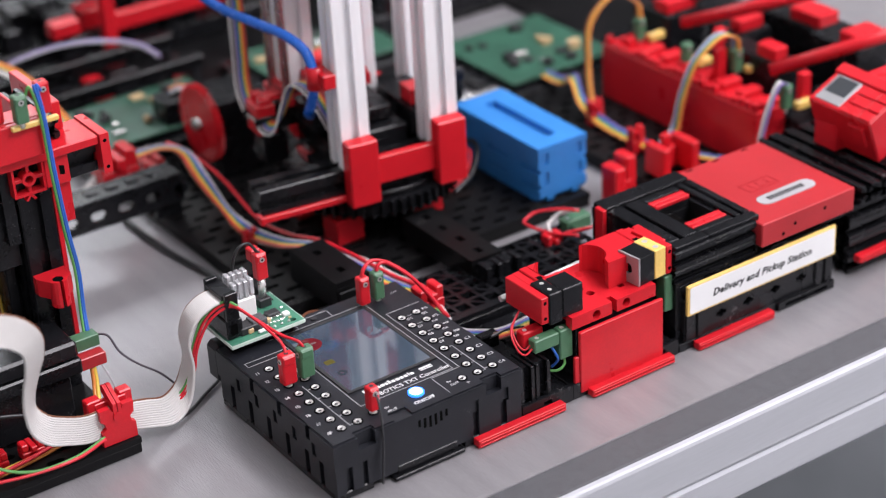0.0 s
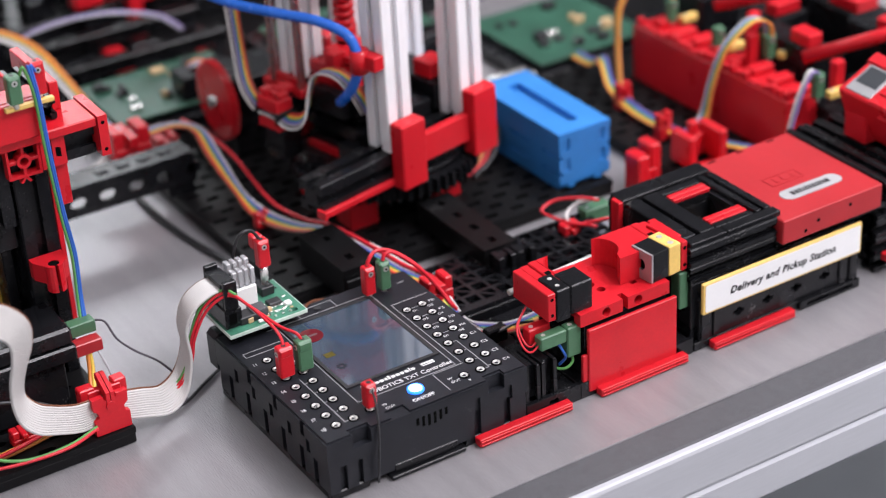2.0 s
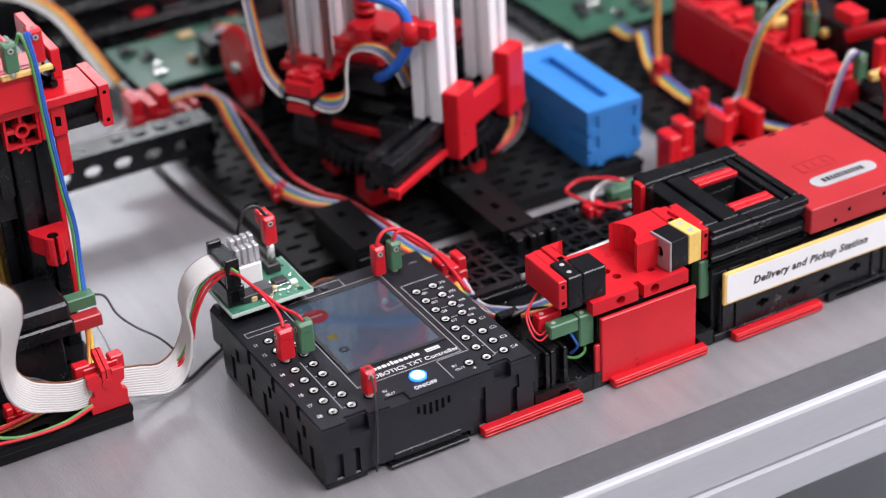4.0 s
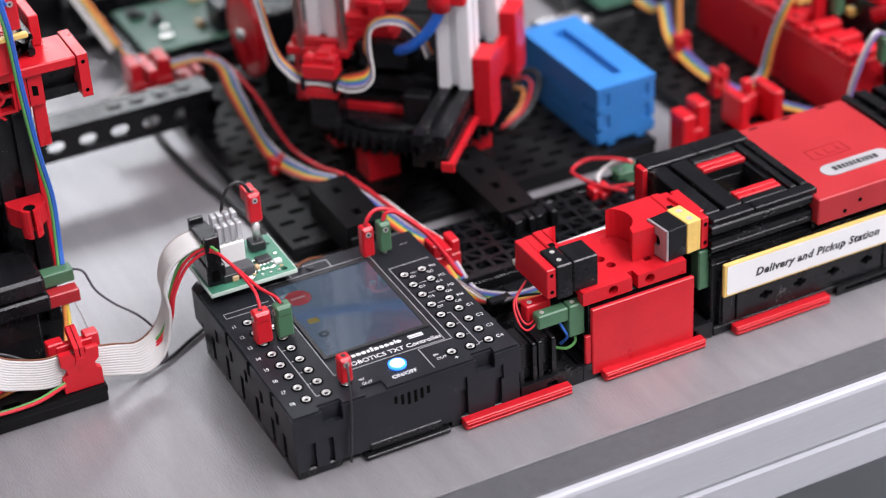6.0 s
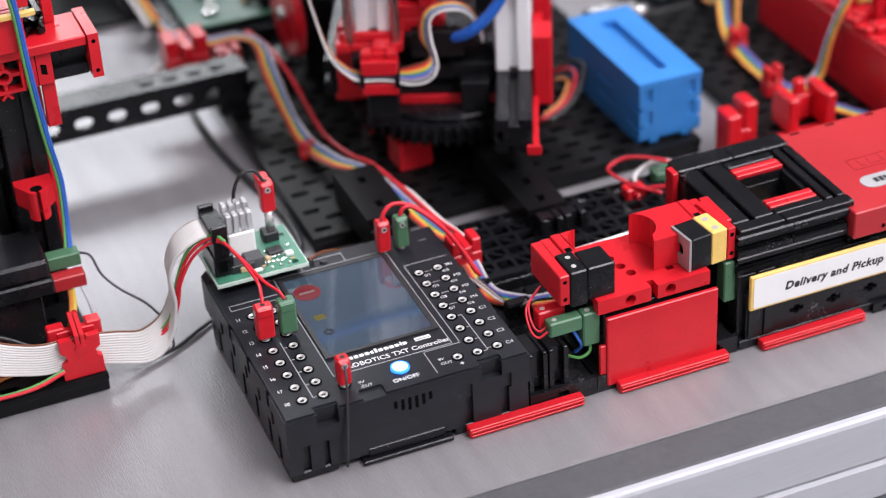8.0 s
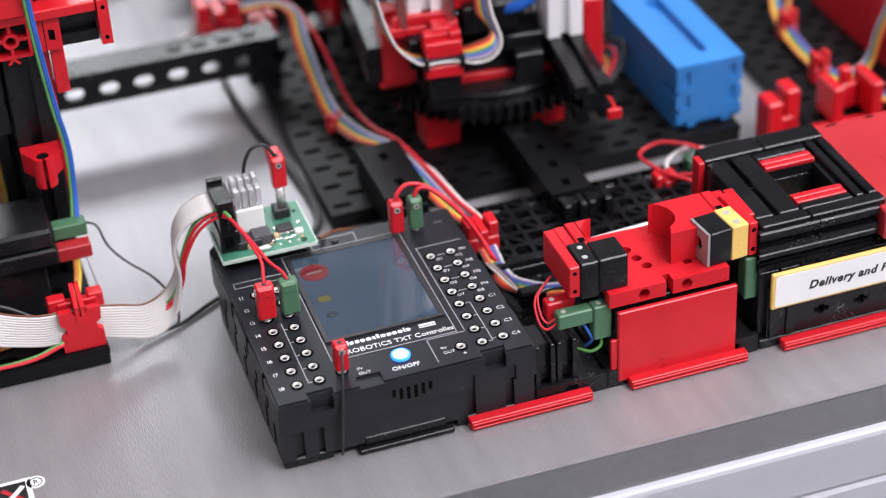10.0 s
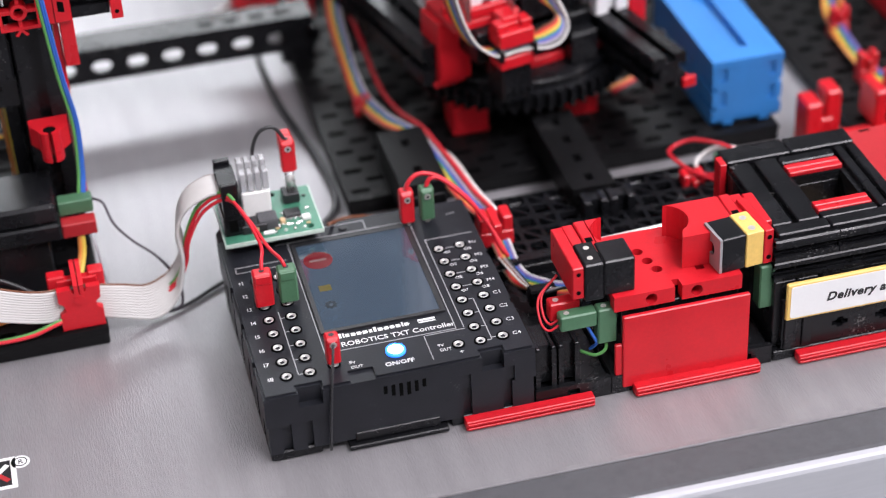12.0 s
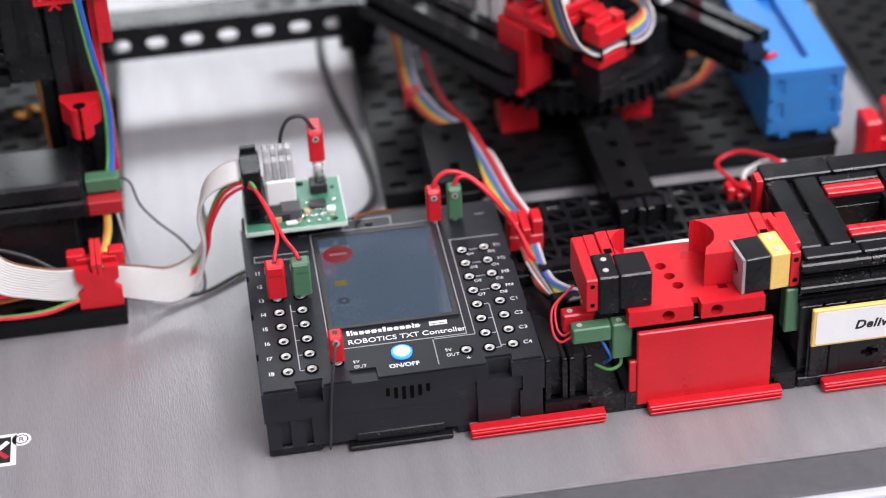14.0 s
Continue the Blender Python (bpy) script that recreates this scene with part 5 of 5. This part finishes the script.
def tilted_sensor():
    t = thing("camera_head", 306, 40, 44.6, "red tilted sensor head with a glass window", "sensor head")
    b = B()
    box(b, -12, 14, -19, 19, -17, 8, 0.8)
    box(b, 7.6, 14, -19, 19, 8, 9.4, 0.5)
    box(b, -14, -12.1, -15, -6, -7, 4, 0.4)
    turn = pose(0, 0, 0, 2, -22, 2)
    lift = Vector((312, 36, 66))
    for v in b.verts:
        v.co = turn.to_3x3() @ v.co + lift
    part("head", b, RED, t, "red head")
    for k in range(3):
        for y0, y1, h in ((-18.8, -12, 9.2), (-11.4, -0.6, 8.8)):
            rib = box(B(), -11.6 + 6.4 * k, -6.2 + 6.4 * k, y0, y1, 8.05, h, 0.3)
            for v in rib.verts:
                v.co = turn.to_3x3() @ v.co + lift
            part("top_rib", rib, RED, t)
    g = box(B(), -10, 7, 1, 16, 8.05, 8.6, 0.3)
    for v in g.verts:
        v.co = turn.to_3x3() @ v.co + lift
    part("window", g, SATIN, t, "silver window frame")
    g = box(B(), -4.5, 6, 2.6, 14.6, 8.62, 8.9, 0.1)
    for v in g.verts:
        v.co = turn.to_3x3() @ v.co + lift
    part("glass", g, LENSGLASS, t, "dark glass window")
    n = B()
    box(n, 302, 318, 40, 54, 44.6, 60, 0.6)
    part("neck", n, RED, t)
    part("rear_arm", box(B(), 316, 350, 36, 50, 50, 74, 0.8), RED, t)


tilted_sensor()


# ---- red machine on its plate ----
def red_machine():
    t = thing("red_machine", 330, 165, 7.6, "long red machine wall with a jagged top on a black plate", "machine")
    for y0, y1 in ((104, 156), (156.4, 226)):
        part("wall_block", box(B(), 312, 332, y0, y1, 7.6, 38.5, 0.6), RED, t, "red wall block")
    k = 0
    for y in np.arange(105, 224, 5.0):
        h = random.choice((2.0, 3.2, 4.4))
        part("top_stud", box(B(), 312.4, 316.2, y, y + 3.6, 38.6, 38.6 + h, 0.4), RED, t)
        if k % 3 == 0:
            part("top_block", box(B(), 318, 331, y, y + 7, 38.6, 40.5 + random.uniform(0, 4), 0.6), RED, t)
        k += 1
    part("core", box(B(), 334, 420, 60, 250, 7.6, 30, 0.8), BLACK, t)
    for x, y, w, d, h in ((340, 120, 14, 40, 52), (362, 170, 22, 26, 46), (344, 208, 26, 30, 50), (372, 96, 24, 34, 58), (344, 72, 20, 26, 46), (390, 140, 20, 60, 50)):
        part("black_block", box(B(), x, x + w, y, y + d, 30.1, h, 0.8), BLACK, t)
        part("red_cap", box(B(), x + 1, x + w - 4, y + 2, y + d * 0.4, h + 0.1, h + 7, 0.6), RED, t, "red cap")
    for p, q in (((338, 190, 54), (392, 120, 82)), ((336, 120, 50), (390, 66, 78)), ((350, 226, 50), (404, 170, 76))):
        part("brace", cyl(B(), p, q, 3.4, 8), RED, t, "red diagonal brace")
    for x, y in ((327, 148), (345, 168), (338, 98)):
        part("post", box(B(), x - 3, x + 3, y - 2.5, y + 2.5, 38, 56, 0.6), RED, t)


red_machine()
for x, y, z in ((326, 211, 40), (333, 142, 42), (324, 96, 40), (322, 168, 40)):
    plug("green_plug", x, y, z, 14, GREEN, "dull green plug on the red machine", 5.5, 4.6)
    connector(x + 4, x + 14, y - 5, y - 1, z, z + 4, YELLOW, "yellow connector on the red machine")
RB6 = ["orange", "yellow", "green", "blue", "white"]
flat_cable("rainbow_cable", [(300, 262, 12), (296, 240, 16), (292, 226, 24), (286, 210, 16), (284, 190, 12), (283, 165, 12), (286, 150, 12), (296, 128, 12), (306, 104, 14)],
           [(1, 0, 0.4), (1, 0, 0.6), (1, 0, 0.3), (1, 0.2, 0.3), (1, 0, 0.5), (1, 0, 0.3), (1, 0.2, 0.2), (1, 0.4, 0), (1, 0.4, 0)],
           ["orange", "yellow", "green", "blue", "violet"], "rainbow flat cable along the machine plate", 1.3)
flat_cable("rainbow_cable", [(290, 150, 12), (300, 152, 16), (305, 152, 34), (312, 150, 52), (324, 146, 64), (332, 143, 62), (333, 142, 55)],
           [(0, 1, 0.2), (0, 1, 0.2), (0.2, 1, 0.2), (0.2, 1, 0), (0, 1, 0), (0, 1, 0), (0, 1, 0)], RB6, "rainbow flat cable arching over the red wall", 1.3)
flat_cable("rainbow_cable", [(288, 205, 14), (296, 218, 32), (304, 226, 52), (316, 222, 66), (326, 214, 62), (326, 211, 54)],
           [(0, 1, 0), (0, 1, 0), (0, 1, 0), (0, 1, 0), (0, 1, 0), (0, 1, 0)], ["orange", "yellow", "orange", "brown"], "orange flat cable arching over the red wall", 1.3)
flat_cable("violet_cable", [(300, 92, 12), (303, 92, 28), (310, 94, 44), (318, 95, 56), (324, 96, 54)],
           [(0, 1, 0), (0, 1, 0), (0, 1, 0), (0, 1, 0), (0, 1, 0)], ["violet", "grey", "white"], "violet and grey cable up to a plug", 1.3)


# ---- far circuit boards and dark machines ----
def far_board(name, x0, x1, y0, y1, z, label):
    t = thing(name, (x0 + x1) / 2, (y0 + y1) / 2, 0.2, label, "circuit board")
    part("carrier", box(B(), x0 - 8, x1 + 8, y0 - 6, y1 + 4, 0.2, z - 4, 0.6), BLACK, t)
    part("spacer", box(B(), x0 + 4, x1 - 4, y0 + 4, y1 - 4, z - 3.9, z - 1.6, 0.3), BLACK, t)
    part("board", box(B(), x0, x1, y0, y1, z - 1.5, z, 0.2), FARPCB, t, "green board")
    for k in range(16):
        x, y, w = random.uniform(x0 + 3, x1 - 10), random.uniform(y0 + 3, y1 - 9), random.uniform(2, 8)
        part("component", box(B(), x, x + w, y, y + random.uniform(2, 6), z, z + random.uniform(1.5, 5), 0.3), random.choice((CHIP, CHIP, SOLDER, CHIP, TAN)), t)


far_board("far_circuit_board", 278, 350, 262, 335, 12, "green circuit board on a black carrier at the back")
far_board("far_circuit_board", 58, 136, 322, 378, 20, "green circuit board on a black carrier behind the girder")
far_board("far_circuit_board", 178, 262, 345, 400, 14, "green circuit board at the back of the bench")


solid("machine_carrier_plate", box(B(), 360, 470, 262, 382, 0.1, 3.6, 0.6), PLATE, 415, 320, 0.1, "black base plate behind the red machine", "base plate")
solid("far_base_plate", box(B(), -10, 470, 383, 600, 0.1, 3.6, 0.6), PLATE, 200, 480, 0.1, "wide black base plate at the bench's back", "base plate")


def dark_machine(x0, x1, y0, y1, h, label):
    t = thing("dark_machine", (x0 + x1) / 2, (y0 + y1) / 2, 3.7, label, "machine")
    part("base", box(B(), x0, x1, y0, y1, 3.7, h * 0.45, 0.8), BLACK, t)
    x = x0 + 4
    while x < x1 - 12:
        w, d = random.uniform(8, 22), random.uniform(8, (y1 - y0) * 0.6)
        y = random.uniform(y0, y1 - d)
        m = random.choice((BLACK, BLACK, BLACK, RED, CHIP))
        part("red_block" if m is RED else "black_block", box(B(), x, min(x + w, x1), y, y + d, h * 0.45 + 0.1, h * random.uniform(0.6, 1.0), 0.8), m, t)
        x += w + random.uniform(1, 6)
    for k in range(2):
        part("cross_rail", beam(B(), "x", y0 + 6 + k * (y1 - y0 - 14), h + 4.2, x0, x1, 8), BLACK, t, "black grooved rail")
    part("rail_post", box(B(), x0 + 2, x0 + 8, y0 + 3, y1 - 3, h * 0.45 + 0.1, h, 0.5), BLACK, t)
    part("rail_post", box(B(), x1 - 8, x1 - 2, y0 + 3, y1 - 3, h * 0.45 + 0.1, h, 0.5), BLACK, t)
    return t


dark_machine(40, 152, 384, 436, 18, "dark black machine with red parts at the back")
dark_machine(165, 262, 458, 500, 34, "dark black machine with red parts behind the robot")
dark_machine(268, 420, 384, 440, 36, "dark black machine with red parts behind the boards")
dark_machine(20, 160, 455, 520, 60, "tall dark machine at the bench's back")
dark_machine(165, 330, 506, 560, 60, "tall dark machine at the bench's back")
m = thing("red_gantry", 140, 452, 0.2, "red plastic frame above the dark machine", "frame")
part("upright", box(B(), 121, 129, 446, 453, 3.7, 70, 0.5), RED, m)
part("crossbar", box(B(), 129.2, 215, 447, 453, 28, 38, 0.5), RED, m)
part("lump", box(B(), 88, 106, 444, 454, 33, 43, 1.5), RED, m)
part("lump_post", box(B(), 94, 100, 447, 452, 3.7, 32.9, 0.5), BLACK, m, "dark post")
flat_cable("grey_cable", [(34, 404, 42), (50, 402, 47), (72, 400, 49), (96, 399, 46), (118, 399, 38), (132, 400, 26)],
           [(0.3, 1, 0), (0.3, 1, 0), (0.3, 1, 0), (0.5, 1, 0), (0.8, 1, 0), (0.8, 1, 0)], ["grey", "violet", "grey", "violet"], "pale grey flat cable over the far board", 1.3)
t = thing("black_header", 106, 332, 20, "black cable header on the far board", "connector")
part("housing", box(B(), 96, 124, 324, 340, 20.1, 34, 0.8), BLACK, t)
flat_cable("rainbow_cable", [(104, 334, 35), (108, 330, 38), (116, 322, 36), (126, 310, 34)], [(0.4, 1, 0), (0.4, 1, 0), (0.5, 1, 0), (0.6, 1, 0)],
           ["white", "violet", "blue", "yellow", "orange", "red"], "short rainbow cable at the far board", 1.3)
flat_cable("orange_cable", [(36, 296, 40), (30, 312, 54), (24, 334, 66), (14, 356, 70), (2, 380, 66)], [(1, 0.3, 0.2), (1, 0.3, 0.3), (1, 0.4, 0.4), (1, 0.4, 0.4), (1, 0.4, 0.4)],
           ["white", "white", "grey", "yellow", "orange", "orange"], "white and orange flat cable rising behind the girder", 1.3)
rb = thing("red_chain", 190, 300, 7.6, "red bricks stacked behind the robot", "block")
for k in range(6):
    part("brick", box(B(), 170 + 5 * k, 186 + 5 * k, 292 - 6 * k + 10, 300 - 6 * k + 10, 7.7 if k == 0 else 20 + 3 * (5 - k), 30 + 3 * (5 - k), 0.6), RED, rb)
part("stand", box(B(), 172, 212, 268, 310, 7.6, 19.9, 0.5), BLACK, rb)
cn = thing("pump_body", 246, 240, 0.2, "bright metal pump body behind the blue box", "pump")
part("barrel", cyl(B(), (232, 246, 16), (256, 246, 16), 6.5, 24), STEEL, cn, "bright metal barrel", smooth=False)
part("foot", box(B(), 236, 252, 238, 254, 0.2, 9, 0.5), BLACK, cn)
part("nozzle", cyl(B(), (256, 246, 16), (262, 246, 16), 3, 16), STEEL, cn, "chrome nozzle")


# ---- tower dressing ----
def tower_top():
    t = thing("plug_carrier", -66, 140, 121.6, "red tower head with yellow and green plugs", "tower head")
    part("front_block", box(B(), -80, -47, 131, 133.8, 122, 138, 0.5), RED, t)
    part("cap_block", box(B(), -80, -60, 135, 150, 138.1, 152, 0.6), RED, t)
    part("black_slide", beam(B(), "y", -40, 126.5, 142, 180, 9), BLACK, t)
    part("slide_rail", box(B(), -34.5, -30.5, 150, 192, 121.6, 134, 0.4), RED, t)
    part("slide_rail", box(B(), -46.4, -44.8, 146.2, 186, 121.6, 133, 0.3), RED, t)
    part("yellow_strip", box(B(), -60, -40, 128.5, 130.9, 136, 138, 0.3), YELLOW, t, "yellow strip")


tower_top()
plug("green_plug", -55.5, 129, 138, 13, GREEN, "dull green plug on the tower head", 5.5, 4.6)
plug("red_plug", -44.5, 132, 138, 15, RED, "red plug on the tower head", 5.5, 4.6)
for k, (col, dx) in enumerate((("green", 0.9), ("blue", 2.0), ("blue", 2.7))):
    loose_wire(col, [(-55.5 + dx * 3.6, 129, 150), (-52 + dx * 1.6, 128, 153), (-49 + dx, 128, 140), (-48 + dx, 129, 118), (-46.8 + dx, 130, 100), (-45.4 + dx, 131, 84), (-43.4 + dx, 132, 66), (-44.2 + dx, 131, 48), (-46 + dx * 1.2, 127, 39)],
               "thin %s wire running down the tower" % col, 0.62)


def tower_inside():
    t = thing("machine_rack", -110, 170, 7.6, "black frame and motor behind the tower columns", "frame")
    for z in (75.5, 91):
        part("cross_beam", beam(B(), "x", 152, z, -190, -74.8, 14), BLACK, t, "black grooved beam")
        part("beam_end", box(B(), -74.6, -58.7, 146, 158, z - 6.5, z + 5.5, 0.5), BLACK, t)
    part("red_panel", box(B(), -98, -78, 136, 139.6, 82, 116, 0.5), RED, t, "smooth red panel")
    part("shelf_plate", box(B(), -150, -80, 165, 190, 98, 101, 0.5), BLACK, t)


tower_inside()
flat_cable("rainbow_cable", [(-69, 176, 118), (-66, 168, 95), (-65, 164, 70), (-64, 163, 40), (-64, 162, 10)], [(1, 0, 0)] * 5, ["orange", "yellow", "white", "violet", "red"], "rainbow flat cable inside the tower", 1.4)
flat_cable("orange_cable", [(-112, 205, 10), (-100, 202, 40), (-92, 200, 74), (-86, 196, 98), (-80, 190, 112)], [(1, 0, 0)] * 5, ["orange", "yellow", "orange", "grey", "white"], "orange and yellow flat cable behind the tower", 1.4)
flat_cable("orange_cable", [(-84, 230, 8.4), (-79, 222, 11), (-76, 205, 24), (-73, 190, 34), (-69, 176, 40)], [(1, 0.3, 0)] * 5, ["orange", "yellow", "brown"], "short orange and yellow cable on the tower base", 1.3)
loose_wire("yellow", [(-46, 119, 28), (-47, 116, 20), (-52, 108, 13), (-66, 102, 11), (-90, 98, 10), (-130, 96, 10)], "yellow wire along the tower base", 0.9)
loose_wire("orange", [(-47, 119, 28), (-48.5, 116, 19), (-54, 107, 12), (-68, 101, 10), (-92, 97, 9), (-130, 94, 9)], "orange wire along the tower base", 0.9)
loose_wire("red", [(-58, 104, 10), (-70, 100, 12), (-92, 96, 11), (-130, 92, 10)], "red wire along the tower base", 0.9)
loose_wire("green", [(-58.6, 87, 14), (-72, 86, 11), (-90, 85.5, 12), (-104, 88, 18), (-112, 95, 26)], "green wire bent along the tower base", 0.7)
loose_wire("red", [(-58.6, 86.4, 13.6), (-72, 85.2, 10.6), (-92, 85, 11.5), (-116, 88, 14)], "red wire bent along the tower base", 0.7)
loose_wire("black", [(-48, 96, 20), (-62, 100, 16), (-78, 104, 24), (-100, 106, 30), (-130, 106, 32)], "thin black wire behind the ribbon", 0.8)
for x in (-100, -84, -70):
    clip("red_clip", x, 104, 7.6, 10, 7, "red cable clip on the tower base", 6)


def brand_patch():
    t = thing("bench_sticker", -92, 27, 0, "black and white sticker on the bench", "sticker")
    part("card", box(B(), -120, -81.6, 18.6, 34.6, 0.02, 0.10, 0.02), PAPER, t, "white border")
    part("panel", box(B(), -118.6, -83.4, 20.2, 33.0, 0.10, 0.16, 0.02), INK, t, "black panel")
    for s in (1, -1):
        b = box(B(), -5.5, 5.5, -0.9, 0.9, 0.16, 0.2, 0.01)
        for v in b.verts:
            v.co = pose(0, 0, 0, 0, 0, 48 * s).to_3x3() @ v.co + Vector((-88, 26.6, 0.01 * (s > 0)))
        part("bar", b, PAPER if s > 0 else DULLRED, t, "slanted bar")
    part("round_spot", cyl(B(), (-80, 31.2, 0.02), (-80, 31.2, 0.10), 3.2, 24), PAPER, t, "round white spot")
    part("round_line", holed(B(), ring(-80, 31.2, 2.3, n=24), [ring(-80, 31.2, 1.95, n=24)], "z", 0.1, 0.15), INK, t)
    lettering("mark", "R", 3.0, -80.9, 30.2, 0.14, t, INK)


brand_patch()


loose_wire("black", [(196, 222, 9), (206, 208, 20), (205, 194, 22), (194, 184, 14), (180, 180, 9)], "black cable loop on the robot base plate", 1.1)
loose_wire("red", [(192, 218, 9), (201, 207, 18), (201, 195, 20), (192, 187, 13), (178, 183, 9)], "red wire loop on the robot base plate", 0.8)
loose_wire("orange", [(190, 214, 9), (198, 206, 14), (198, 197, 16), (190, 190, 11), (177, 186, 9)], "orange wire loop on the robot base plate", 0.7)
def motions():
    walk(TURRET, [(t, pose(CX * MM, CY * MM, 24 * MM, 0, 0, -186.0 + a)) for t, a in
                  ((0.0, -1.9), (1.5, 13.2), (3.0, 27.6), (5.5, 49.2), (6.5, 58.2), (8.0, 71.4), (10.5, 94.2), (12.0, 109.0), (14.0, 128.2))])


motions()
